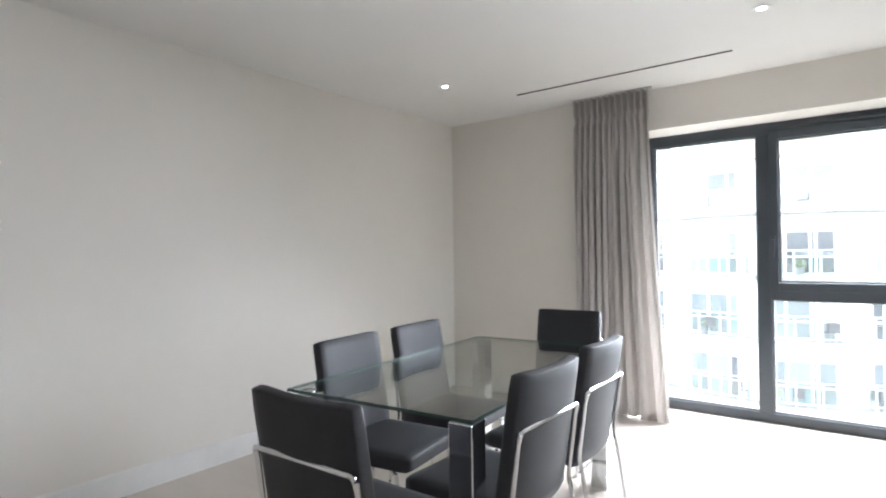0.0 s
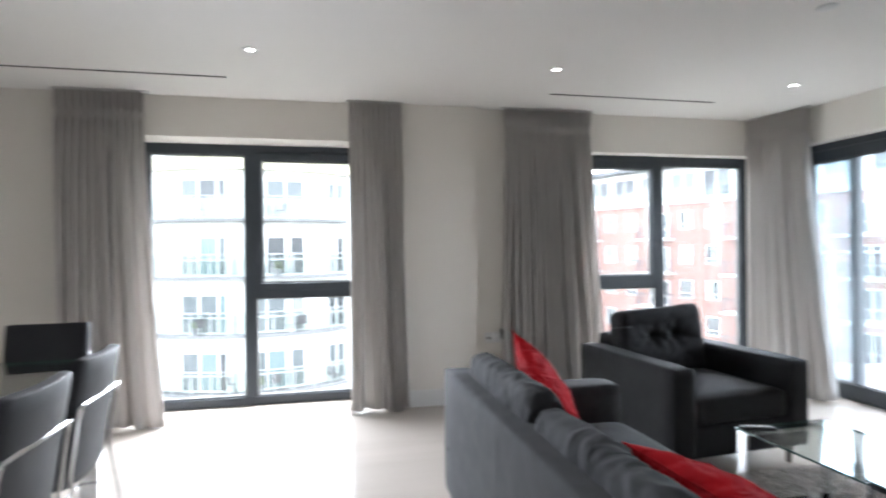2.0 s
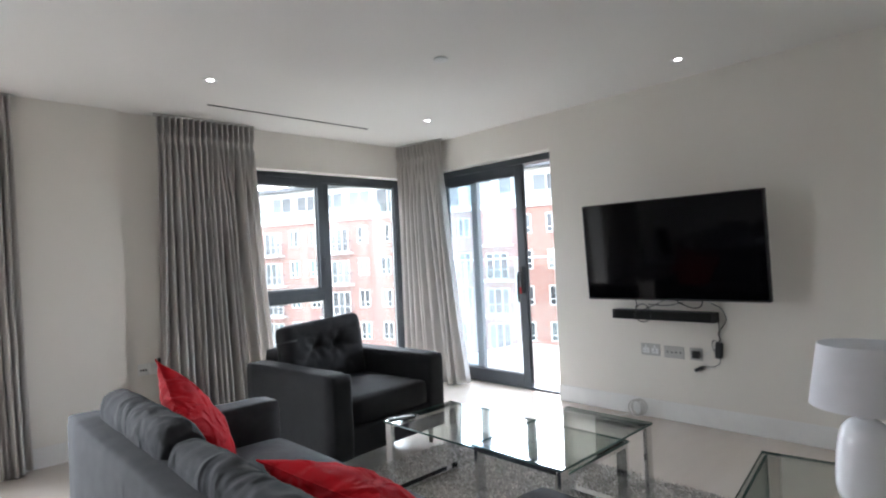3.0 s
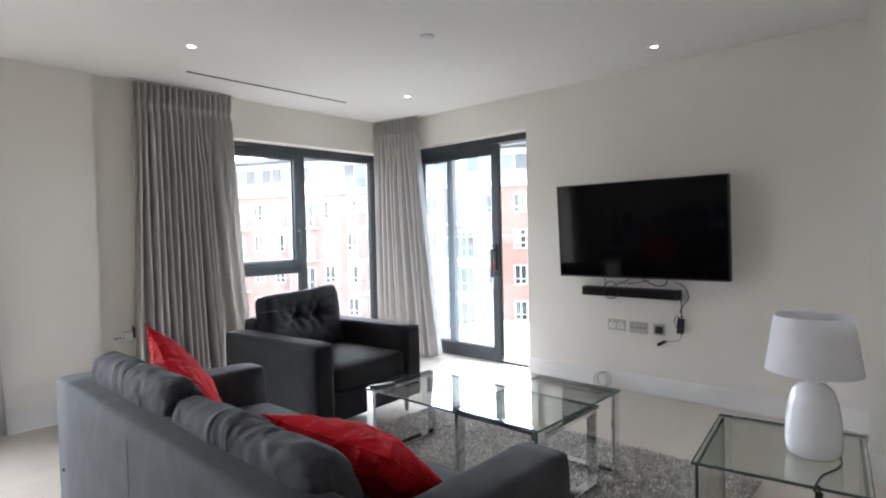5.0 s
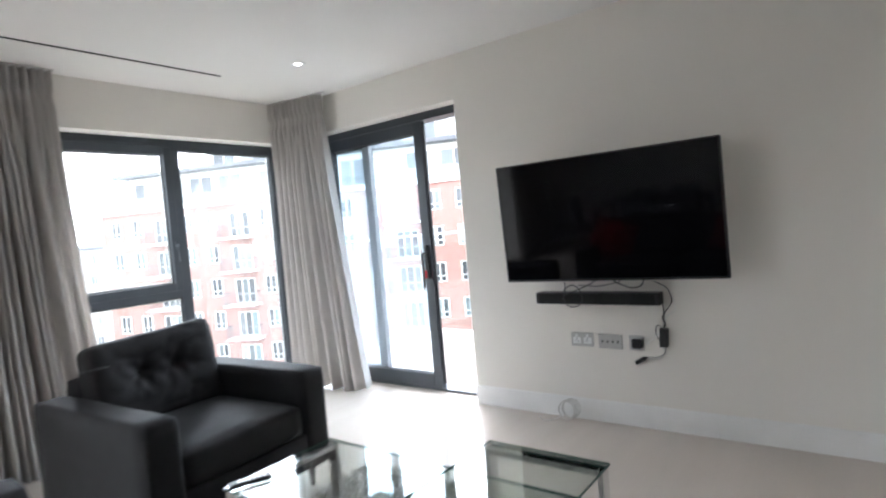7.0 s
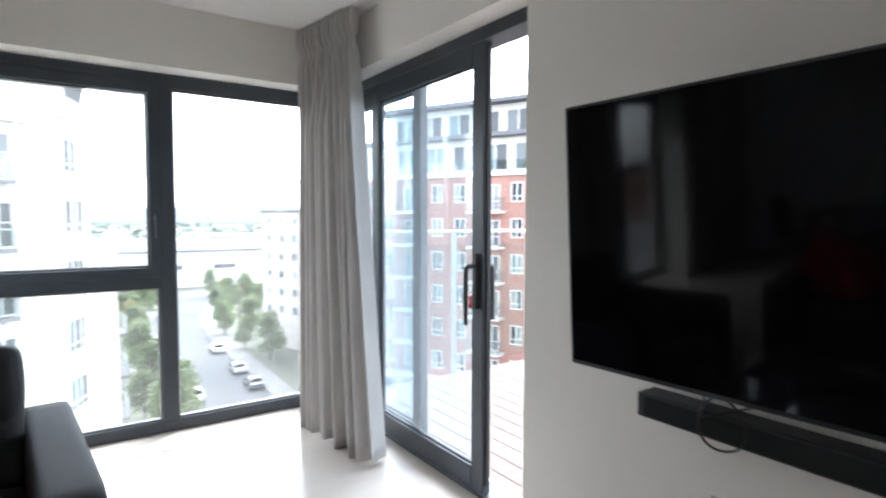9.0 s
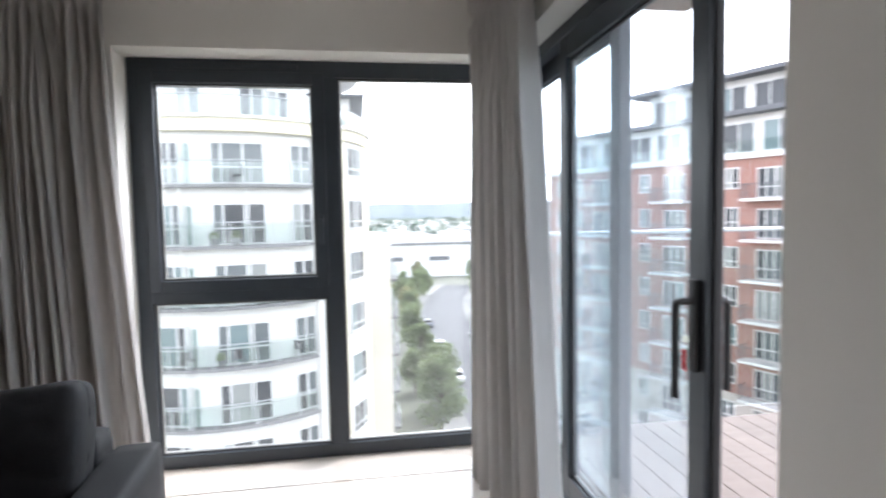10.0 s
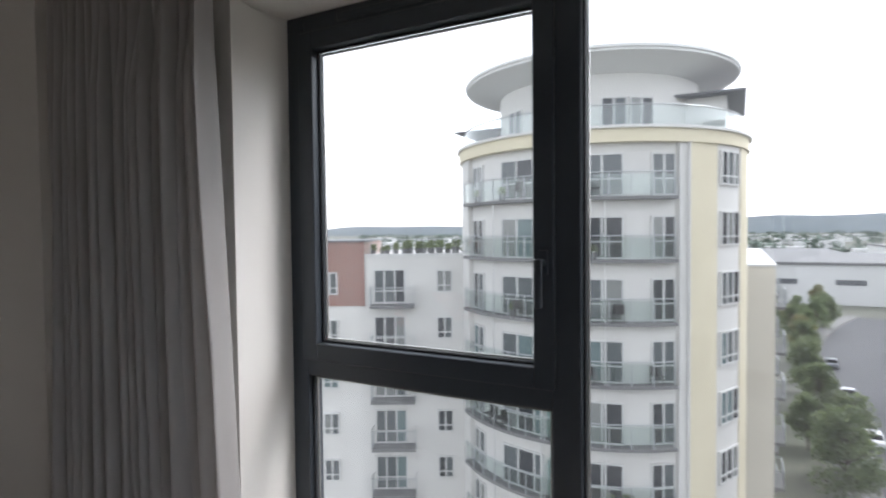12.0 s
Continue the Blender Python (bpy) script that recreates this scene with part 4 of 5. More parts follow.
cable("cable", [(-0.016, -3.20, 0.60), (-0.012, -3.16, 0.625), (-0.012, -3.15, 0.575), (-0.012, -3.17, 0.53), (-0.016, -3.195, 0.50)], 0.0025, M_BLACK, "black cable wound round the adaptor")
cable("cable", [(-0.02, -3.205, 0.50), (-0.012, -3.20, 0.455), (-0.012, -3.15, 0.425), (-0.012, -3.10, 0.43), (-0.022, -3.07, 0.41)], 0.0022, M_BLACK, "thin black cable from adaptor to loose plug")
ad = thing("power_adaptor", "black power adaptor hanging on its cable by the sockets", "adaptor", pose(-0.022, -3.20, 0.55, 4))
bm = bm_new()
box(bm, -0.018, 0.02, -0.022, 0.022, -0.055, 0.055, 0.005)
part("case", bm, M_BLACK, ad)
pl = thing("cable_plug", "black cable plug dangling below the sockets", "plug", pose(-0.022, -3.055, 0.405, 60))
bm = bm_new()
box(bm, -0.012, 0.018, -0.012, 0.012, -0.03, 0.03, 0.004)
box(bm, -0.004, 0.006, -0.006, 0.006, 0.03, 0.045)
part("case", bm, M_BLACK, pl)


def wall_plate(label, y, z, w, h, m=M_STEEL):
    p = thing("socket_plate", label, "socket", pose(0, y, z), "wall plates")
    bm = bm_new()
    box(bm, -0.007, 0.0, -w / 2, w / 2, -h / 2, h / 2, 0.002, 1)
    part("plate", bm, m, p)
    return p


p = wall_plate("steel double socket plate with white inserts", -2.695, 0.51, 0.148, 0.088)
for y in (-0.035, 0.035):
    bm = bm_new()
    box(bm, -0.009, -0.006, y - 0.026, y + 0.026, -0.026, 0.014, 0.001, 1)
    ins = part("insert", bm, M_WHITEP, p)
    for ya, yb, za, zb in ((-0.011, -0.007, -0.014, -0.007), (0.007, 0.011, -0.014, -0.007), (-0.002, 0.002, -0.003, 0.006)):
        bm = bm_new()
        box(bm, -0.0095, -0.0088, y + ya, y + yb, za, zb)
        part("slot", bm, M_BLACK, ins)
    bm = bm_new()
    box(bm, -0.011, -0.0068, y - 0.006, y + 0.006, 0.018, 0.034)
    part("switch", bm, M_WHITEP, p)
p = wall_plate("brushed steel media outlet plate", -2.875, 0.505, 0.148, 0.088)
bm = bm_new()
for k in range(4):
    lathe(bm, [(0.008, -0.001), (0.008, 0.001)], 12, (0, 0, 0))
    bmesh.ops.rotate(bm, verts=bm.verts[-24:], cent=(0, 0, 0), matrix=Matrix.Rotation(radians(90), 3, "Y"))
    bmesh.ops.translate(bm, verts=bm.verts[-24:], vec=(-0.008, -0.048 + k * 0.032, 0.0))
part("outlets", bm, material("dark steel", (0.2, 0.2, 0.2), 0.4, metal=1.0), p)
p = wall_plate("brushed steel single socket plate", -3.035, 0.505, 0.088, 0.088)
pg = thing("mains_plug", "black mains plug in the steel wall socket", "plug", pose(-0.007, -3.04, 0.505))
bm = bm_new()
box(bm, -0.032, 0.0, -0.026, 0.026, -0.026, 0.026, 0.006)
part("body", bm, M_BLACK, pg)
# socket beside the curtain on the window wall
p = thing("socket_plate", "white double socket plate beside the curtain", "socket", pose(-2.755, 0, 0.535, 0, 0, 90), "wall plates")
bm = bm_new()
box(bm, -0.007, 0.0, -0.074, 0.074, -0.044, 0.044, 0.002, 1)
plate = part("plate", bm, M_WHITEP, p)
for y in (0.018, 0.036, 0.054):
    bm = bm_new()
    box(bm, -0.0085, -0.0065, y - 0.005, y + 0.005, -0.012, 0.004)
    part("pin_hole", bm, M_BLACK, plate)
pg = thing("mains_plug", "white plug-in adaptor in the socket beside the curtain", "plug", pose(-2.725, -0.007, 0.54))
bm = bm_new()
box(bm, -0.03, 0.03, -0.045, 0.0, -0.035, 0.035, 0.006)
part("body", bm, M_WHITEP, pg)
pg = thing("mains_plug", "black plug in the socket beside the curtain", "plug", pose(-2.683, -0.007, 0.56))
bm = bm_new()
box(bm, -0.006, 0.006, -0.04, 0.0, -0.035, 0.05, 0.003)
part("body", bm, M_BLACK, pg)

# coil of clear cable leaning against the skirting
coil = thing("cable_coil", "coil of pale clear cable against the skirting board", "cable", pose(-0.055, -2.60, 0.0))
bm = bm_new()
for k in range(5):
    r = 0.058 - 0.004 * (k % 3)
    tube(bm, [(-0.012 * k + 0.012 * math.sin(a) + 0.02, r * math.cos(a) + 0.004 * k, 0.066 + r * math.sin(a)) for a in [2 * math.pi * i / 28 for i in range(28)]], 0.003, 6, True)
tube(bm, arc([(-0.03, 0.05, 0.03), (-0.05, 0.09, 0.004), (-0.10, 0.14, 0.004), (-0.10, 0.17, 0.03)], 0.03), 0.003, 6)
part("loops", bm, material("clear cable", (0.62, 0.6, 0.57), 0.25, scale=10), coil, smooth=True)


# ---- outdoors ----
M_RENDER = material("white render", (0.65, 0.642, 0.62), 0.85, colour2=(0.575, 0.567, 0.547), scale=0.5, bump=0.1, bump_scale=40)
M_YELLOW = material("pale yellow render", (0.66, 0.605, 0.455), 0.85, colour2=(0.61, 0.555, 0.41), scale=0.4, bump=0.1, bump_scale=40)
M_CREAM = material("cream render", (0.66, 0.62, 0.53), 0.85, colour2=(0.59, 0.55, 0.465), scale=0.4, bump=0.1, bump_scale=40)
M_SLAB = material("grey concrete edge", (0.17, 0.17, 0.172), 0.8, colour2=(0.135, 0.135, 0.137), scale=1.5, bump=0.1)
M_RAIL = material("grey painted rail", (0.42, 0.44, 0.45), 0.4, metal=0.6, scale=4)
M_BALGLASS = pane_glass("balcony glass", (0.90, 0.935, 0.93), 1.2)
M_WINWHITE = material("white window plastic", (0.62, 0.62, 0.61), 0.4, scale=3)
M_STONE = material("pale stone", (0.44, 0.41, 0.375), 0.85, colour2=(0.37, 0.345, 0.315), scale=0.7, bump=0.1, bump_scale=30)
M_ROOFDARK = material("dark roof edge", (0.10, 0.105, 0.115), 0.6, scale=2)
M_WINGLASS = material("window pane with curtain behind", (0.05, 0.06, 0.07), 0.06, colour2=(0.075, 0.085, 0.095), scale=0.6, spec=0.4)
nt = M_WINGLASS.node_tree
oi = nt.nodes.new("ShaderNodeObjectInfo")
cr = nt.nodes.new("ShaderNodeValToRGB")
cr.color_ramp.interpolation = "CONSTANT"
for pos_, col in ((0.0, (0.03, 0.035, 0.04, 1)), (0.35, (0.085, 0.10, 0.105, 1)), (0.65, (0.21, 0.22, 0.215, 1)), (0.85, (0.12, 0.17, 0.175, 1))):
    e = cr.color_ramp.elements[0] if pos_ == 0.0 else cr.color_ramp.elements.new(pos_)
    e.color = col
cr.color_ramp.elements.remove(cr.color_ramp.elements[-1])
nt.links.new(oi.outputs["Random"], cr.inputs[0])
nt.links.new(cr.outputs[0], nt.nodes["Principled BSDF"].inputs["Base Color"])


def brick_material(name, c1, c2, mortar):
    m = material(name, c1, 0.9, colour2=c2, scale=0.5)
    nodes, links = m.node_tree.nodes, m.node_tree.links
    bt = nodes.new("ShaderNodeTexBrick")
    bt.inputs["Color1"].default_value, bt.inputs["Color2"].default_value, bt.inputs["Mortar"].default_value = (*c1, 1), (*c2, 1), (*mortar, 1)
    bt.inputs["Scale"].default_value = 1.0
    bt.inputs["Brick Width"].default_value, bt.inputs["Row Height"].default_value, bt.inputs["Mortar Size"].default_value = 0.225, 0.075, 0.006
    tcn = nodes.new("ShaderNodeTexCoord")
    rot = nodes.new("ShaderNodeMapping")
    rot.inputs["Rotation"].default_value = (radians(90), 0, 0)
    links.new(tcn.outputs["Object"], rot.inputs["Vector"])
    links.new(rot.outputs[0], bt.inputs["Vector"])
    links.new(bt.outputs["Color"], nodes["Principled BSDF"].inputs["Base Color"])
    return m


M_BRICK = brick_material("red brick", (0.27, 0.125, 0.098), (0.22, 0.10, 0.08), (0.36, 0.32, 0.285))

# the block that carries the flat
own = thing("apartment_block", "pale rendered apartment block under the flat", "building")
bm = bm_new()
box(bm, WEST - 0.3, 0.30, SOUTH - 0.2, 0.45, GROUND, -0.26)
part("wall", bm, M_RENDER, own)
bm = bm_new()
box(bm, WEST - 0.3, 0.30, SOUTH - 0.2, 0.45, CEIL + 0.21, CEIL + 3.0)
part("storey_above", bm, M_RENDER, own)

# balcony outside the sliding door
BX0, BX1, BY0, BY1 = 0.31, 2.55, -4.6, 0.62
bal = thing("balcony", "timber-decked balcony with glass balustrade", "balcony", kind="structure")
bm = bm_new()
box(bm, BX0, BX1, BY0, BY1, -0.30, -0.09)
part("slab", bm, M_SLAB, bal)
M_DECK = material("weathered pinkish decking", (0.165, 0.125, 0.107), 0.75, colour2=(0.13, 0.098, 0.083), scale=3, stretch=(1, 9, 1), bump=0.15, bump_scale=60, random_tint=0.12)
bm = bm_new()
box(bm, 0, 0.1393, BY0, BY1 - 0.05, -0.088, -0.062, 0.003, 1)
plank_mesh = mesh_of("plank", bm, M_DECK)
for k in range(16):
    pk = new("plank", plank_mesh)
    pk.parent = bal
    pk.location = (BX0 + 0.01 + k * 0.1415, 0, 0)
bm = bm_new()
box(bm, 0.0, 1.15, BY0, BY1 + 0.15, 2.70, 2.90)
sof = part("soffit", bm, material("timber soffit", (0.33, 0.20, 0.14), 0.6, colour2=(0.26, 0.155, 0.11), scale=3, stretch=(1, 8, 1)), bal, "brown boarded soffit of the balcony above")
sof.location.x = 0.31


def balustrade(x0, y0, x1, y1):
    P, Q = Vector((x0, y0)), Vector((x1, y1))
    L = (Q - P).length
    n = max(1, round(L / 1.15))
    m = pose(x0, y0, 0, 0, 0, math.degrees(math.atan2(y1 - y0, x1 - x0)))
    for i in range(n + 1):
        bm = bm_new()
        box(bm, -0.022, 0.022, -0.012, 0.012, -0.09, 1.20, 0.002, 1)
        part("post", bm, M_RAIL, bal, at=m @ pose(i * L / n, 0, 0))
    for i in range(n):
        bm = bm_new()
        box(bm, 0.04, L / n - 0.04, -0.005, 0.005, 0.0, 1.10)
        g = part("glass_panel", bm, M_BALGLASS, bal, "clear balustrade glass", at=m @ pose(i * L / n, 0, 0))
        g.visible_shadow = False
    bm = bm_new()
    box(bm, -0.03, L + 0.03, -0.028, 0.028, 1.20, 1.225, 0.005)
    part("handrail", bm, M_RAIL, bal, "grey metal handrail", at=m)


balustrade(BX0 + 0.03, BY1 - 0.03, BX1 - 0.03, BY1 - 0.03)
balustrade(BX1 - 0.03, BY0, BX1 - 0.03, BY1 - 0.03)

WIN = {}


def lattice(xs, zs, y0, y1):
    """One welded frame: every second strip of xs and of zs is a bar, the rest is open."""
    bm = bm_new()
    grid = {(i, k, s): bm.verts.new((x, (y0, y1)[s], z)) for i, x in enumerate(xs) for k, z in enumerate(zs) for s in (0, 1)}
    solid_cell = {(i, k) for i in range(len(xs) - 1) for k in range(len(zs) - 1) if i % 2 == 0 or k % 2 == 0}
    for i, k in solid_cell:
        a, b, c, e = (i, k), (i + 1, k), (i + 1, k + 1), (i, k + 1)
        bm.faces.new([grid[(*q, 0)] for q in (a, b, c, e)])
        bm.faces.new([grid[(*q, 1)] for q in (e, c, b, a)])
        for (p, q), near in (((a, b), (i, k - 1)), ((b, c), (i + 1, k)), ((c, e), (i, k + 1)), ((e, a), (i - 1, k))):
            if near not in solid_cell:
                bm.faces.new([grid[(*q, 0)], grid[(*p, 0)], grid[(*p, 1)], grid[(*q, 1)]])
    return bm


def window_meshes(w, h, cols, transom):
    key = (w, h, cols, transom)
    if key not in WIN:
        f = 0.075
        shares = cols if isinstance(cols, tuple) else (1 / cols,) * cols
        cuts = [-w / 2 + w * sum(shares[:c]) for c in range(len(shares) + 1)]
        xs = [-w / 2, -w / 2 + f]
        for x in cuts[1:-1]:
            xs += [x - 0.045, x + 0.045]
        xs += [w / 2 - f, w / 2]
        zs = [0, f] + ([h * transom - 0.03, h * transom + 0.03] if transom else []) + [h - f, h]
        bm = lattice(xs, zs, -0.06, 0.06)
        frame_me = mesh_of("window", bm, M_WINWHITE)
        panes = []
        for lo, hi in zip(cuts, cuts[1:]):
            a, b = lo + 0.03, hi - 0.03
            bm = bm_new()
            box(bm, a, b, -0.012, 0.02, 0.04, h - 0.04)
            panes.append(mesh_of("pane", bm, M_WINGLASS))
        WIN[key] = (frame_me, panes)
    return WIN[key]


def far_window(parent, m, w, h, cols, transom=0.0):
    fm, panes = window_meshes(w, h, cols, transom)
    ob = new("window", fm)
    ob.parent = parent
    ob.matrix_basis = m
    for pm in panes:
        p = new("pane", pm)
        p.parent = ob


def sector(bm, cx, cy, r0, r1, a0, a1, z0, z1, step=4.0):
    """A ring sector between two radii, two angles in degrees and two heights."""
    n = max(2, int(abs(a1 - a0) / step))
    rows = []
    for i in range(n + 1):
        a = radians(a0 + (a1 - a0) * i / n)
        c, s = math.cos(a), math.sin(a)
        rows.append([bm.verts.new((cx + r * c, cy + r * s, z)) for r, z in ((r0, z0), (r1, z0), (r1, z1), (r0, z1))])
    for p, q in zip(rows, rows[1:]):
        for i in range(4):
            j = (i + 1) % 4
            bm.faces.new((p[i], p[j], q[j], q[i]))
    bm.faces.new(rows[0])
    bm.faces.new(list(reversed(rows[-1])))


# round white tower with curved balconies
TX, TY = -8.0, 31.75
RW, RI = 7.8, 7.55
A0, A1 = -137, -49
tower = thing("apartment_tower", "round white and pale yellow apartment tower with balconies", "building")
bm = bm_new()
sector(bm, TX, TY, 3.0, RW, A1, A0 + 360, GROUND, 5.4, 5)
part("wall", bm, M_RENDER, tower, smooth=True)
bm = bm_new()
sector(bm, TX, TY, 3.0, RI, A0, A1, GROUND, 5.4, 4)
part("inner_wall", bm, M_RENDER, tower, "white wall behind the balconies", smooth=True)
for a, b in ((-45.2, -33.2), (-16.5, 2)):
    bm = bm_new()
    sector(bm, TX, TY, RW - 0.1, RW + 0.05, a, b, GROUND, 5.4, 3)
    part("pilaster", bm, M_YELLOW, tower, "pale yellow rendered strip", smooth=True)
bm = bm_new()
lathe(bm, [(7.95, 5.35), (7.95, 5.95)], 96, (TX, TY, 0))
part("parapet", bm, M_YELLOW, tower, "pale yellow parapet band", smooth=True)
bm = bm_new()
lathe(bm, [(8.08, 5.95), (8.08, 6.08)], 96, (TX, TY, 0))
part("coping", bm, M_RENDER, tower, "white coping", smooth=True)
pa = radians(-45.9)
bm = bm_new()
tube(bm, [(TX + (RW + 0.1) * math.cos(pa), TY + (RW + 0.1) * math.sin(pa), GROUND), (TX + (RW + 0.1) * math.cos(pa), TY + (RW + 0.1) * math.sin(pa), 5.4)], 0.06)
part("downpipe", bm, M_WINWHITE, tower, "white downpipe", smooth=True)

bm = bm_new()
box(bm, -0.025, 0.025, -0.025, 0.025, 0.0, 1.08)
post_me = mesh_of("post", bm, M_RAIL)
M_FROST = pane_glass("frosted screen glass", (0.62, 0.74, 0.73), 1.0)
STOREY = 2.84
for k in range(8):
    zt = 2.93 - STOREY * k
    bm = bm_new()
    sector(bm, TX, TY, RI - 0.05, 8.12, A0, A1 - 2, zt - 0.15, zt, 3)
    slab = part("balcony", bm, M_SLAB, tower, "curved balcony with glass balustrade", smooth=True)
    bm = bm_new()
    sector(bm, TX, TY, 8.02, 8.04, A0 + 1, A1 - 3, zt + 0.06, zt + 1.0, 2)
    g = part("balustrade_glass", bm, M_BALGLASS, slab, smooth=True)
    g.visible_shadow = False
    bm = bm_new()
    tube(bm, [(TX + 8.05 * math.cos(radians(a)), TY + 8.05 * math.sin(radians(a)), zt + 1.08) for a in [A0 + 1 + i * (A1 - A0 - 4) / 40 for i in range(41)]], 0.03, 6)
    part("handrail", bm, M_RAIL, slab, smooth=True)
    for i in range(13):
        a = A0 + 1 + i * (A1 - A0 - 4) / 12
        po = new("post", post_me)
        po.parent = slab
        po.matrix_basis = pose(TX + 8.06 * math.cos(radians(a)), TY + 8.06 * math.sin(radians(a)), zt, 0, 0, a)
    a = radians(-93)
    bm = bm_new()
    box(bm, 0, 0.46, -0.01, 0.01, 0.05, 1.85)
    g = part("screen", bm, M_FROST, slab, "frosted glass screen between balconies", at=pose(TX + RI * math.cos(a), TY + RI * math.sin(a), zt, 0, 0, -93))
    for ang, w, cols in ((-54, 1.18, 2), (-76.8, 2.37, (0.2, 0.4, 0.4)), (-104.6, 2.37, (0.4, 0.4, 0.2)), (-130, 1.25, 2)):
        r = RI + 0.02
        far_window(tower, pose(TX + r * math.cos(radians(ang)), TY + r * math.sin(radians(ang)), zt + 0.02, 0, 0, ang + 90), w, 1.95, cols, 0.4)
    for ang in (-25,):
        r = RW + 0.02
        far_window(tower, pose(TX + r * math.cos(radians(ang)), TY + r * math.sin(radians(ang)), zt + 0.55, 0, 0, ang + 90), 1.75, 1.62, 3, 0.26)
# posts that carry the balconies
for ang in (-115.6, -95.4, -74.1):
    bm = bm_new()
    tube(bm, [(TX + 7.98 * math.cos(radians(ang)), TY + 7.98 * math.sin(radians(ang)), GROUND), (TX + 7.98 * math.cos(radians(ang)), TY + 7.98 * math.sin(radians(ang)), 2.8)], 0.045)
    part("column", bm, M_WINWHITE, tower, "slim white column", smooth=True)
# penthouse drum, terrace rail and roof disc
bm = bm_new()
lathe(bm, [(5.5, 6.05), (5.5, 9.3)], 72, (TX, TY, 0))
part("penthouse", bm, M_RENDER, tower, "white round penthouse", smooth=True)
for ang in (-126, -99, -68, -54):
    far_window(tower, pose(TX + 5.52 * math.cos(radians(ang)), TY + 5.52 * math.sin(radians(ang)), 6.15, 0, 0, ang + 90), 1.25, 1.75, 2)
bm = bm_new()
sector(bm, TX, TY, 7.6, 7.63, -185, 15, 6.1, 7.0, 3)
g = part("terrace_glass", bm, M_BALGLASS, tower, "clear curved terrace balustrade", smooth=True)
g.visible_shadow = False
bm = bm_new()
tube(bm, [(TX + 7.62 * math.cos(radians(a)), TY + 7.62 * math.sin(radians(a)), 7.06) for a in range(-185, 16, 3)], 0.035, 6)
part("terrace_rail", bm, M_RAIL, tower, smooth=True)
bm = bm_new()
lathe(bm, [(5.4, 9.0), (5.9, 9.15), (7.35, 9.5), (7.45, 9.55), (7.45, 9.66), (7.55, 9.68), (7.55, 9.82), (7.3, 9.84), (0.5, 9.9)], 96, (TX, TY, 0))
part("roof", bm, material("light grey roof", (0.74, 0.74, 0.73), 0.6, scale=0.6), tower, "overhanging round grey roof disc", smooth=True)
bm = bm_new()
box(bm, TX + 4.6, TX + 7.75, TY - 3.0, TY + 4.0, 7.98, 8.1)
part("canopy", bm, M_ROOFDARK, tower, "dark flat canopy")
bm = bm_new()
box(bm, TX + 4.9, TX + 6.9, TY - 2.2, TY + 3.5, 6.1, 7.98)
part("stair_core", bm, M_RENDER, tower)
bm = bm_new()
box(bm, TX - 7.7, TX - 4.6, TY - 3.0, TY + 2.0, 7.3, 7.40)
part("canopy", bm, M_ROOFDARK, tower, "dark flat canopy")

# things on the balconies
POTS = random.Random(8)
pot = thing("planter", "small dark planter on a balcony", "planter", group="balcony planters")
bm = bm_new()
lathe(bm, [(0.14, 0.0), (0.18, 0.35), (0.15, 0.35), (0.14, 0.3), (0.01, 0.3)], 12)
part("tub", bm, M_SLAB, pot, smooth=True)
M_LEAF = material("green leaves", (0.11, 0.15, 0.07), 0.7, colour2=(0.065, 0.095, 0.042), scale=0.8, random_tint=0.25)
bm = bm_new()
for i in range(60):
    a, b, r = POTS.uniform(0, 6.28), POTS.uniform(-0.5, 1.4), 0.24 * POTS.uniform(0.5, 1)
    p = Vector((math.cos(a) * math.cos(b), math.sin(a) * math.cos(b), math.sin(b))) * r + Vector((0, 0, 0.42))
    s = Vector((POTS.uniform(-1, 1), POTS.uniform(-1, 1), POTS.uniform(-1, 1))).normalized() * 0.09
    t = s.cross(Vector((POTS.uniform(-1, 1), 1, 0.3))).normalized() * 0.05
    bm.faces.new([bm.verts.new(q) for q in (p - s, p + t, p + s, p - t)])
part("plant", bm, M_LEAF, pot)
seat = thing("balcony_chair", "dark folding chair on a balcony", "chair", group="balcony chairs")
bm = bm_new()
box(bm, -0.22, 0.22, -0.2, 0.2, 0.40, 0.43)
part("seat", bm, M_BLACK, seat)
bm = bm_new()
box(bm, -0.22, 0.22, 0.19, 0.22, 0.40, 0.85)
part("backrest", bm, M_BLACK, seat)
for sx in (-0.2, 0.2):
    for sy in (-0.18, 0.18):
        bm = bm_new()
        box(bm, sx - 0.015, sx + 0.015, sy - 0.015, sy + 0.015, 0, 0.4)
        part("leg", bm, M_BLACK, seat)
spots = []
for k in range(8):
    for _ in range(4):
        a = POTS.uniform(A0 + 6, A1 - 6)
        spots.append((k, a, POTS.uniform(7.76, 7.88), POTS.random()))
placed_pot = placed_seat = False
for k, a, r, q in spots:
    m = pose(TX + r * math.cos(radians(a)), TY + r * math.sin(radians(a)), 2.93 - STOREY * k, 0, 0, POTS.uniform(0, 360))
    if q < 0.55:
        if not placed_pot:
            pot.matrix_basis = m
            placed_pot = True
        else:
            copy_thing(pot, m)
    else:
        if not placed_seat:
            seat.matrix_basis = m
            placed_seat = True
        else:
            copy_thing(seat, m)


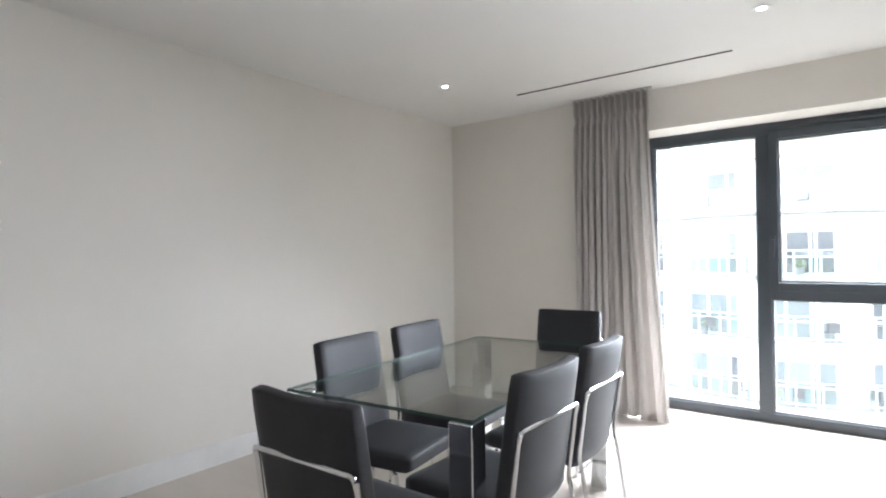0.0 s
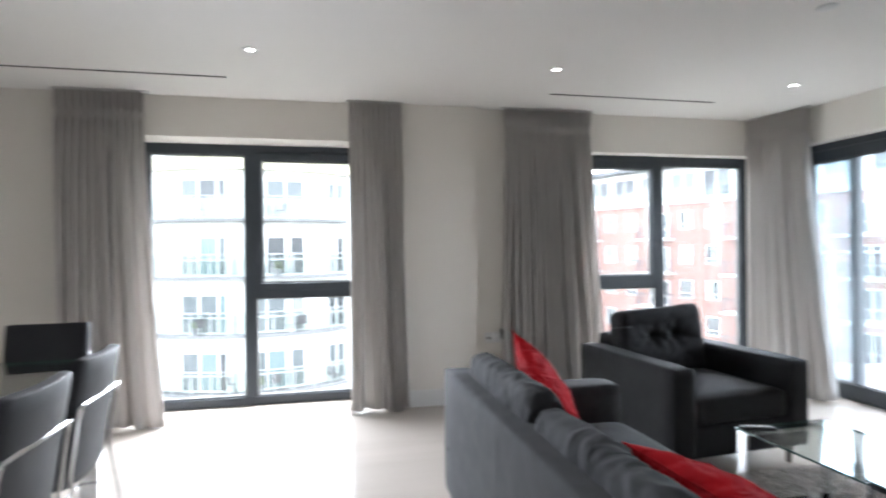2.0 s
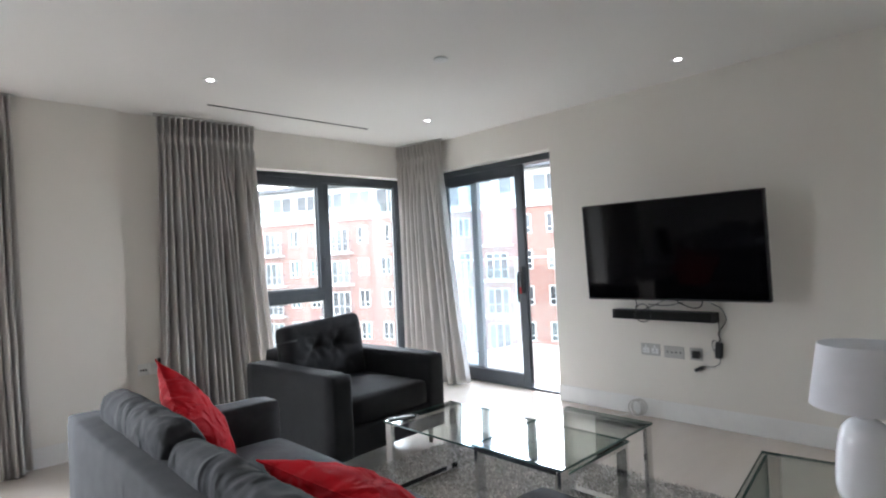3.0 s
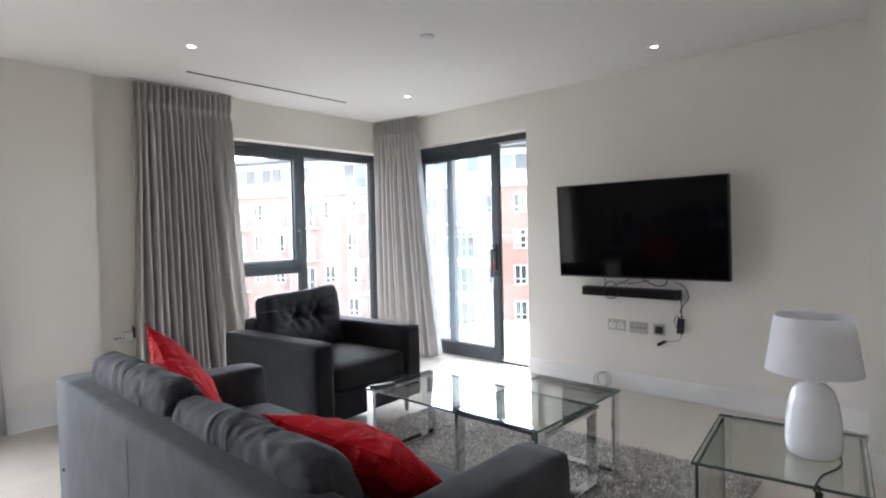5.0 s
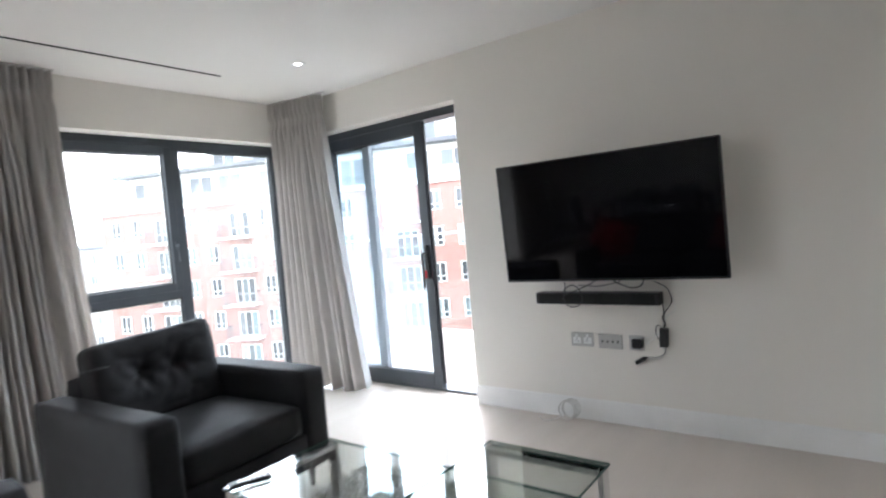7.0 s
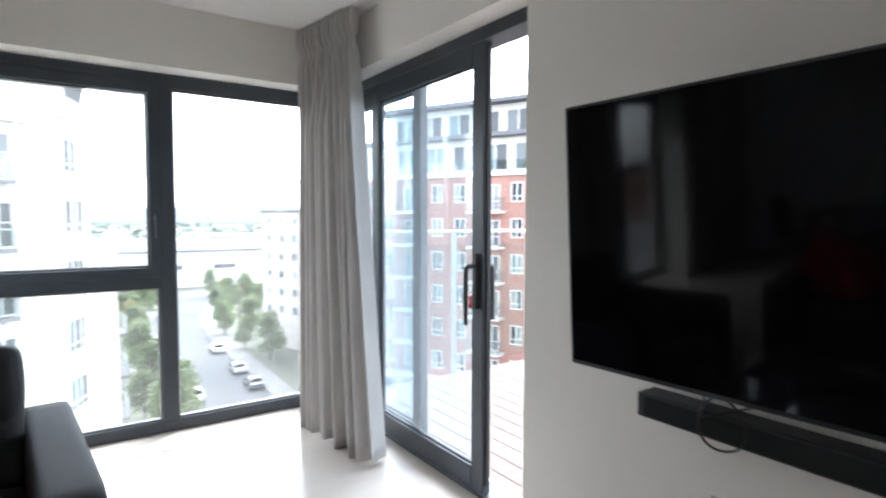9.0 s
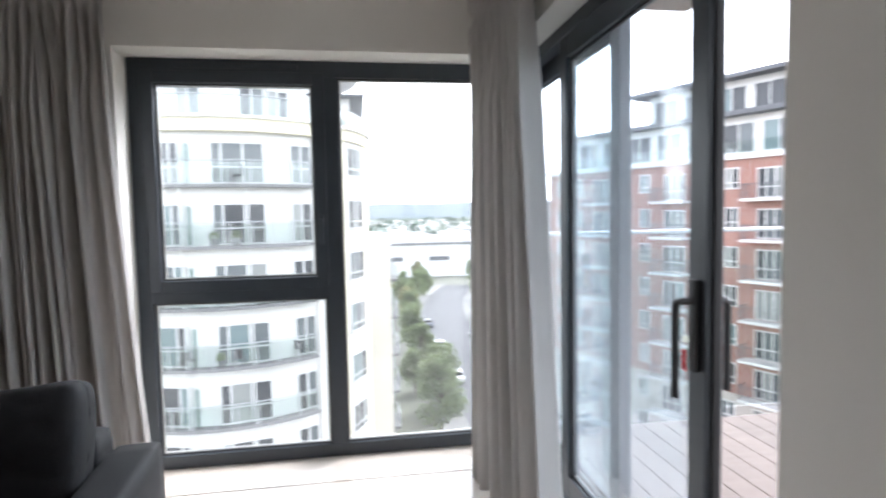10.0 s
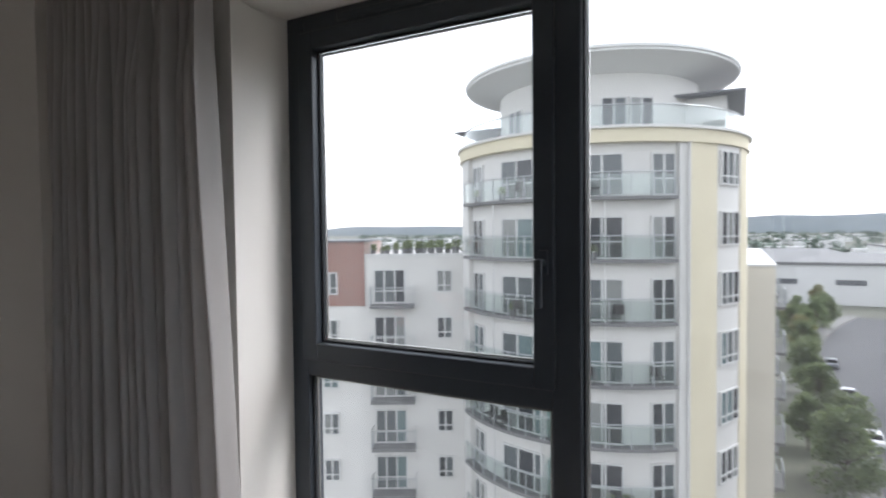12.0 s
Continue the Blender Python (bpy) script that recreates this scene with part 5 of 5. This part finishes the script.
def small_balcony(parent, m, w, dpt=1.1, dark=False):
    bm = bm_new()
    box(bm, -w / 2, w / 2, -dpt, 0.0, -0.18, 0.0)
    sl = part("balcony", bm, M_WINWHITE if dark else M_SLAB, parent, "projecting balcony with railing", at=m)
    mat_ = M_ROOFDARK if dark else M_RAIL
    bm = bm_new()
    box(bm, -w / 2, w / 2, -dpt, -dpt + 0.04, 1.02, 1.07)
    box(bm, -w / 2, -w / 2 + 0.04, -dpt, 0, 1.02, 1.07)
    box(bm, w / 2 - 0.04, w / 2, -dpt, 0, 1.02, 1.07)
    part("handrail", bm, mat_, sl)
    bm = bm_new()
    n = int(w / 0.16)
    for i in range(n + 1):
        x = -w / 2 + 0.01 + i * (w - 0.02) / n
        box(bm, x - 0.01, x + 0.01, -dpt + 0.01, -dpt + 0.03, 0, 1.02)
    for i in range(6):
        y = -dpt + i * dpt / 6
        box(bm, -w / 2, -w / 2 + 0.02, y, y + 0.02, 0, 1.02)
        box(bm, w / 2 - 0.02, w / 2, y, y + 0.02, 0, 1.02)
    tagged(part("balusters", bm, mat_, sl), "thin upright balusters", kind="stuff")


# white wing left of the tower
wing = thing("apartment_wing", "white rendered apartment wing with roof garden", "building", pose(-14.1, 29.35, 0, 0, 0, 28.4))
bm = bm_new()
box(bm, -26, 1.5, 0, 12, GROUND, -0.05)
part("wall", bm, M_RENDER, wing)
bm = bm_new()
box(bm, -26, 1.5, -0.05, 0.3, -0.05, 0.12)
part("coping", bm, M_WINWHITE, wing)
bm = bm_new()
box(bm, -26, -7.2, -0.08, 10, -3.0, 0.85)
part("brick_storey", bm, M_BRICK, wing, "red brick top storey")
bm = bm_new()
box(bm, -26, -7.1, -0.2, 10.2, 0.85, 0.95)
part("roof", bm, M_ROOFDARK, wing)
for k in range(7):
    zb = -2.85 - STOREY * k
    far_window(wing, pose(-5.7, -0.01, zb, 0, 0, 0), 1.9, 2.05, 3, 0.36)
    small_balcony(wing, pose(-5.5, 0, zb - 0.03), 2.6, 1.0)
    far_window(wing, pose(-2.4, -0.01, zb + 0.65, 0, 0, 0), 0.95, 1.35, 2, 0.3)
    far_window(wing, pose(-9.3, -0.09, zb + 0.55, 0, 0, 0), 0.95, 1.35, 2, 0.3)
    far_window(wing, pose(-12.6, -0.09, zb, 0, 0, 0), 1.9, 2.05, 3, 0.36)
hedge_rng = random.Random(3)
for i in range(16):
    m = wing.matrix_basis @ pose(-6.8 + i * 0.46 + hedge_rng.uniform(-0.15, 0.15), 1.2 + hedge_rng.uniform(-0.5, 1.4), -0.05)
    copy_thing(pot, m @ Matrix.Scale(hedge_rng.uniform(0.8, 1.55), 4))
bm = bm_new()
for k in range(13):
    box(bm, -6.9 + k * 0.65, -6.87 + k * 0.65, 0.55, 0.58, -0.05, 0.95)
box(bm, -6.9, 0.93, 0.54, 0.59, 0.95, 1.0)
part("roof_railing", bm, M_RAIL, wing, "grey roof-garden railing")

# lower wing behind the tower
rear = thing("apartment_wing", "cream rendered lower wing behind the tower", "building")
bm = bm_new()
box(bm, -10, 1.35, 36, 66, GROUND, -0.8)
part("wall", bm, M_CREAM, rear)
bm = bm_new()
box(bm, -10, 1.42, 35.93, 66.1, -0.8, -0.68)
part("coping", bm, M_WINWHITE, rear)
for k in range(6):
    for j in range(4):
        far_window(rear, pose(1.36, 40 + j * 6.5, -3.4 - STOREY * k, 0, 0, 90), 1.9, 2.05, 3, 0.36)
        small_balcony(rear, pose(1.35, 40 + j * 6.5, -3.45 - STOREY * k, 0, 0, 90), 2.6, 0.7)

# red-brick block beyond the balcony
red = thing("brick_apartment_block", "red-brick apartment block with white balconies and penthouse", "building", pose(19.0, 52.5, 0, 0, 0, -65.1))
LR = 40.0
bm = bm_new()
box(bm, 0, LR, 0, 14, -12.7, 5.0)
part("wall", bm, M_BRICK, red)
bm = bm_new()
box(bm, -0.15, LR, -0.15, 14, GROUND, -12.7)
part("plinth", bm, M_STONE, red, "pale stone lower storeys")
bm = bm_new()
box(bm, -0.2, LR, -0.25, 14, 5.0, 5.35)
part("coping", bm, M_WINWHITE, red, "white parapet band")
bm = bm_new()
box(bm, 2.0, LR, 1.8, 13, 5.35, 8.4)
part("penthouse", bm, M_RENDER, red, "white set-back penthouse")
bm = bm_new()
box(bm, 1.0, LR, 0.6, 13.5, 8.4, 8.75)
part("roof", bm, M_ROOFDARK, red, "dark overhanging flat roof")
bm = bm_new()
box(bm, 9, LR, 4.0, 12, 8.75, 11.7)
part("penthouse", bm, M_RENDER, red, "white upper penthouse")
bm = bm_new()
box(bm, 7.6, LR, 2.6, 12.5, 11.7, 12.05)
part("roof", bm, M_ROOFDARK, red, "dark overhanging flat roof")
for i in range(12):
    far_window(red, pose(3.6 + i * 3.0, 1.79, 5.6, 0, 0, 0), 2.4, 2.3, 2)
for i in range(9):
    far_window(red, pose(10.8 + i * 3.0, 3.99, 9.0, 0, 0, 0), 2.4, 2.2, 2)
bm = bm_new()
box(bm, -0.1, LR, 0.12, 0.15, 5.35, 6.35)
g = part("terrace_glass", bm, M_BALGLASS, red, "clear terrace balustrade")
g.visible_shadow = False
for k in range(8):
    zb = 5.0 - 2.95 * (k + 1)
    y = -0.01 if k < 6 else -0.16
    for j in range(5):
        bx = 1.6 + j * 7.6
        far_window(red, pose(bx, y, zb + 0.75, 0, 0, 0), 1.05, 1.6, 2, 0.3)
        far_window(red, pose(bx + 2.3, y, zb + 0.75, 0, 0, 0), 1.05, 1.6, 2, 0.3)
        far_window(red, pose(bx + 5.1, y, zb + 0.05, 0, 0, 0), 1.9, 2.15, 3, 0.36)
        small_balcony(red, pose(bx + 5.0, y, zb), 3.0, 1.2, True)

# pale block further off along the road
far_b = thing("apartment_block", "pale four-storey apartment block along the road", "building", pose(27, 92, 0, 0, 0, -70))
bm = bm_new()
box(bm, 0, 30, 0, 14, GROUND, 2.5)
part("wall", bm, M_STONE, far_b)
bm = bm_new()
box(bm, -0.3, 30.3, -0.3, 14.3, 2.5, 2.9)
part("roof", bm, M_ROOFDARK, far_b)
for k in range(6):
    for j in range(9):
        far_window(far_b, pose(1.8 + j * 3.2, -0.01, 2.5 - 2.95 * (k + 1) + 0.8, 0, 0, 0), 1.3, 1.5, 2)

# white sheds and roofs in the distance
M_SHED = material("white shed cladding", (0.62, 0.62, 0.615), 0.6, colour2=(0.55, 0.55, 0.545), scale=0.08)
for x0, x1, y0, y1, z1, lb in ((2, 150, 185, 262, -9.0, "long white warehouse with a flat roof"), (-60, 40, 300, 360, -10.5, "low white shed beyond the warehouse"), (60, 190, 290, 370, -8.0, "broad white shed behind the warehouse")):
    sh = thing("warehouse", lb, "building", group="far warehouses")
    bm = bm_new()
    box(bm, x0, x1, y0, y1, GROUND, z1)
    part("wall", bm, M_SHED, sh)
    bm = bm_new()
    box(bm, x0 - 0.5, x1 + 0.5, y0 - 0.5, y1 + 0.5, z1, z1 + 0.8)
    part("roof", bm, M_SLAB, sh)
    n = int((x1 - x0) / 16)
    for i in range(n):
        bm = bm_new()
        box(bm, x0 + 5 + i * 16, x0 + 12 + i * 16, y0 - 0.15, y0, GROUND + 5.5, GROUND + 7.0)
        part("window_band", bm, M_ROOFDARK, sh)

# ground, road, verge
bm = bm_new()
box(bm, -4000, 4000, -1500, 6000, GROUND - 1, GROUND)
structure("ground", bm, material("distant ground", (0.10, 0.11, 0.075), 0.95, colour2=(0.14, 0.137, 0.12), scale=0.02, bump=0.1, bump_scale=2), "mixed grass and paving", "ground")
M_ASPH = material("asphalt", (0.09, 0.091, 0.095), 0.85, colour2=(0.07, 0.071, 0.075), scale=0.4, bump=0.2, bump_scale=20)
M_PAVE = material("grey paving", (0.20, 0.197, 0.19), 0.9, colour2=(0.16, 0.157, 0.15), scale=0.6, bump=0.1, bump_scale=10)


def road_centre(t):
    """Plan point of the road at share t: straight past the tower, then bending east."""
    y = 20 + 140 * t
    x = 12.5 + 3.5 * t + 60 * max(0.0, t - 0.55) ** 2
    return Vector((x, y))


def strip(name, off0, off1, z0, z1, mat_, label, cat):
    bm = bm_new()
    rows = []
    for i in range(41):
        t = i / 40
        c = road_centre(t)
        d = (road_centre(t + 0.01) - road_centre(t - 0.01)).normalized()
        nrm = Vector((d.y, -d.x))
        rows.append([bm.verts.new((*(c + nrm * o), z)) for o, z in ((off0, z0), (off1, z0), (off1, z1), (off0, z1))])
    for p, q in zip(rows, rows[1:]):
        for i in range(4):
            j = (i + 1) % 4
            bm.faces.new((p[i], p[j], q[j], q[i]))
    bm.faces.new(rows[0])
    bm.faces.new(list(reversed(rows[-1])))
    structure(name, bm, mat_, label, cat)


strip("road", -3.6, 5.6, GROUND - 0.2, GROUND + 0.03, M_ASPH, "grey asphalt street with parked cars", "road")
strip("pavement_west", -6.4, -3.6, GROUND - 0.2, GROUND + 0.15, M_PAVE, "grey paved pavement", "pavement")
strip("pavement_east", 5.6, 8.4, GROUND - 0.2, GROUND + 0.15, M_PAVE, "grey paved pavement", "pavement")

# hills on the skyline, with distance haze painted into their blue-grey colour
M_HILL = material("haze-coloured wooded hills", (0.125, 0.15, 0.165), 1.0, colour2=(0.09, 0.112, 0.122), scale=0.01, detail=8)
bm = bm_new()
rows = []
for i in range(121):
    x = -4000 + i * 8000 / 120
    h = 34 + 30 * noise.noise(Vector((x * 0.0007, 2.2, 0))) + 14 * noise.noise(Vector((x * 0.003, 5.1, 0))) + 38 / (1 + math.exp(-(x + 300) / 250))
    rows.append([bm.verts.new(p) for p in ((x, 3000, GROUND), (x, 3300, max(5, h)), (x, 3900, GROUND))])
for p, q in zip(rows, rows[1:]):
    bm.faces.new((p[0], p[1], q[1], q[0]))
    bm.faces.new((p[1], p[2], q[2], q[1]))
structure("backdrop_hills", bm, M_HILL, "haze-coloured wooded hills on the skyline", "hill", smooth=True)


# trees
def leaf_cloud(rnd, clumps, per, leaf):
    vs, fs = [], []
    for c, r in clumps:
        for _ in range(per):
            d = Vector((rnd.gauss(0, 1), rnd.gauss(0, 1), rnd.gauss(0, 1))).normalized()
            p = Vector(c) + d * r * rnd.uniform(0.55, 1.05)
            s = Vector((rnd.uniform(-1, 1), rnd.uniform(-1, 1), rnd.uniform(-0.6, 0.6))).normalized() * leaf * rnd.uniform(0.6, 1.2)
            t = s.cross(Vector((rnd.uniform(-1, 1), rnd.uniform(-1, 1), 1))).normalized() * leaf * 0.5
            k = len(vs)
            vs += [tuple(p - s), tuple(p + t), tuple(p + s), tuple(p - t)]
            fs.append((k, k + 1, k + 2, k + 3))
    return vs, fs


M_BARK = material("bark", (0.11, 0.085, 0.065), 0.95, scale=6, bump=0.3, bump_scale=30)
M_LEAVES = [M_LEAF, material("dull green leaves", (0.12, 0.145, 0.09), 0.7, colour2=(0.07, 0.09, 0.055), scale=0.6, random_tint=0.2), material("autumn leaves", (0.22, 0.11, 0.035), 0.7, colour2=(0.12, 0.10, 0.03), scale=0.5, random_tint=0.15)]
for m_leaf in M_LEAVES:
    ln, ll = m_leaf.node_tree.nodes, m_leaf.node_tree.links
    lit = ln.new("ShaderNodeBsdfTranslucent")
    lit.inputs["Color"].default_value = (0.30, 0.36, 0.17, 1)
    blend = ln.new("ShaderNodeMixShader")
    blend.inputs[0].default_value = 0.45
    ll.new(ln["Principled BSDF"].outputs[0], blend.inputs[1])
    ll.new(lit.outputs[0], blend.inputs[2])
    ll.new(blend.outputs[0], ln["Material Output"].inputs["Surface"])
trees = []
for v in range(3):
    rnd = random.Random(40 + v)
    tr = thing("tree", ("broad green street tree beside the road", "dull green street tree beside the road", "orange-tinged street tree beside the road")[v], "tree", group="street trees")
    bm = bm_new()
    tube(bm, [(0, 0, 0), (0.05, 0.02, 1.2), (0.02, 0.08, 2.6), (0.1, 0.0, 4.6)], 0.14, 8)
    clumps = []
    for i in range(34):
        a = rnd.uniform(0, 6.28)
        z = rnd.uniform(2.2, 7.8)
        rr = (2.7 - 0.5 * abs(z - 4.3)) * rnd.uniform(0.5, 1.0)
        c = (rr * math.cos(a), rr * math.sin(a), z)
        clumps.append((c, rnd.uniform(0.6, 1.15)))
        tube(bm, [(0.03, 0.03, min(z - 0.8, 4.2)), (c[0] * 0.5, c[1] * 0.5, z - 0.5), c], 0.04, 5)
    part("trunk", bm, M_BARK, tr, "tapered trunk with limbs", smooth=True)
    vs, fs = leaf_cloud(rnd, clumps, 120, 0.22)
    me = bpy.data.meshes.new("crown")
    me.from_pydata(vs, [], fs)
    me.materials.append(M_LEAVES[v])
    cw = new("crown", me)
    cw.parent = tr
    trees.append(tr)
spots = []
rnd = random.Random(5)
for i in range(13):
    t = 0.2 + i * 0.05
    c = road_centre(t)
    spots.append((c.x - 6.6 + rnd.uniform(-1.6, 1.0), c.y + rnd.uniform(-2, 2), 2 if i == 9 else rnd.choice((0, 1, 0))))
for i in range(9):
    t = 0.42 + i * 0.06
    c = road_centre(t)
    spots.append((c.x + 9.5 + rnd.uniform(-1, 2.5), c.y + rnd.uniform(-3, 3), rnd.choice((0, 1))))
for i in range(16):
    spots.append((rnd.uniform(4, 40), rnd.uniform(120, 182), rnd.choice((0, 1, 0, 2))))
used = set()
for x, y, v in spots:
    m = pose(x, y, GROUND, 0, 0, rnd.uniform(0, 360)) @ Matrix.Scale(rnd.uniform(0.6, 1.0), 4)
    if v in used:
        copy_thing(trees[v], m)
    else:
        trees[v].matrix_basis = m
        used.add(v)

# far woods and roofs; the woods' pale green has distance haze mixed in
rnd = random.Random(77)
clumps = []
for i in range(900):
    y = rnd.uniform(380, 2600)
    x = rnd.uniform(-0.75 * y, 0.6 * y)
    clumps.append(((x, y, GROUND + rnd.uniform(2, 6)), rnd.uniform(4, 9)))
vs, fs = leaf_cloud(rnd, clumps, 26, 3.4)
me = bpy.data.meshes.new("woods")
me.from_pydata(vs, [], fs)
me.materials.append(material("haze-paled far trees", (0.15, 0.19, 0.155), 0.9, colour2=(0.10, 0.135, 0.105), scale=0.02))
tagged(new("woods", me), "haze-paled distant treetops below the hills", "trees", kind="stuff")
bm = bm_new()
for i in range(260):
    y = rnd.uniform(400, 1600)
    x = rnd.uniform(-0.75 * y, 0.6 * y)
    w, dd, hh = rnd.uniform(8, 34), rnd.uniform(8, 20), rnd.uniform(4, 9)
    box(bm, x, x + w, y, y + dd, GROUND, GROUND + hh)
tagged(solid("rooftops", bm, M_SHED, "distant pale rooftops between trees", "buildings", kind="stuff"))


# parked cars
def car(colour, label):
    c = thing("car", label, "car", group="parked cars")
    paint = material("car paint", colour, 0.25, coat=0.6, scale=3)
    bm = bm_new()
    prof = [(-2.1, 0.35), (-2.12, 0.62), (-2.0, 0.86), (-1.55, 0.92), (-0.95, 1.38), (0.45, 1.42), (1.15, 0.98), (1.95, 0.82), (2.12, 0.62), (2.1, 0.32)]
    sides = []
    for s in (-1, 1):
        sides.append([bm.verts.new((x, s * (0.86 - 0.22 * max(0, z - 0.9)), z)) for x, z in prof])
    bm.faces.new(sides[0])
    bm.faces.new(list(reversed(sides[1])))
    n = len(prof)
    for i in range(n):
        j = (i + 1) % n
        bm.faces.new((sides[0][i], sides[1][i], sides[1][j], sides[0][j]))
    bmesh.ops.bevel(bm, geom=bm.edges[:], offset=0.05, segments=2, affect="EDGES")
    part("body", bm, paint, c, smooth=True)
    bm = bm_new()
    for s in (-1, 1):
        vs_ = [bm.verts.new((x, s * (0.872 - 0.22 * max(0, z - 0.9)), z)) for x, z in ((-1.35, 0.96), (-0.9, 1.31), (0.4, 1.35), (0.95, 0.98))]
        bm.faces.new(vs_)
    part("side_window", bm, M_SCREEN, c)
    bm = bm_new()
    for xs_ in (((0.52, 1.40), (1.12, 1.00)), ((-1.0, 1.36), (-1.5, 0.95))):
        (xa, za), (xb, zb) = xs_
        e = 0.02 if xa > 0 else -0.02
        bm.faces.new([bm.verts.new(p) for p in ((xa + e, -0.66, za), (xa + e, 0.66, za), (xb + e, 0.74, zb), (xb + e, -0.74, zb))])
    part("windscreen", bm, M_SCREEN, c)
    for x in (-1.3, 1.32):
        for s in (-1, 1):
            bm = bm_new()
            lathe(bm, [(0.2, -0.1), (0.32, -0.1), (0.33, 0.0), (0.32, 0.1), (0.2, 0.1)], 18)
            wh = part("wheel", bm, M_RUBBER, c, at=pose(x, s * 0.78, 0.33, 90), smooth=True)
            bm = bm_new()
            lathe(bm, [(0.2, -0.11), (0.2, 0.11)], 14)
            part("rim", bm, M_RAIL, wh, smooth=True)
    return c


cars = [car((0.75, 0.75, 0.76), "white parked car at the kerb"), car((0.35, 0.36, 0.38), "silver parked car at the kerb"), car((0.06, 0.07, 0.09), "dark parked car at the kerb")]
fleet = [(0.16, 4.6, 0), (0.21, 4.6, 1), (0.27, 4.6, 0), (0.34, 4.6, 2), (0.40, 4.6, 1), (0.50, 4.6, 0), (0.33, -2.6, 0), (0.45, -2.6, 1), (0.58, -2.6, 2)]
used = set()
for t, off, v in fleet:
    c = road_centre(t)
    d = (road_centre(t + 0.01) - road_centre(t - 0.01)).normalized()
    p = c + Vector((d.y, -d.x)) * off
    m = pose(p.x, p.y, GROUND + 0.03, 0, 0, math.degrees(math.atan2(d.y, d.x)))
    if v in used:
        copy_thing(cars[v], m)
    else:
        cars[v].matrix_basis = m
        used.add(v)
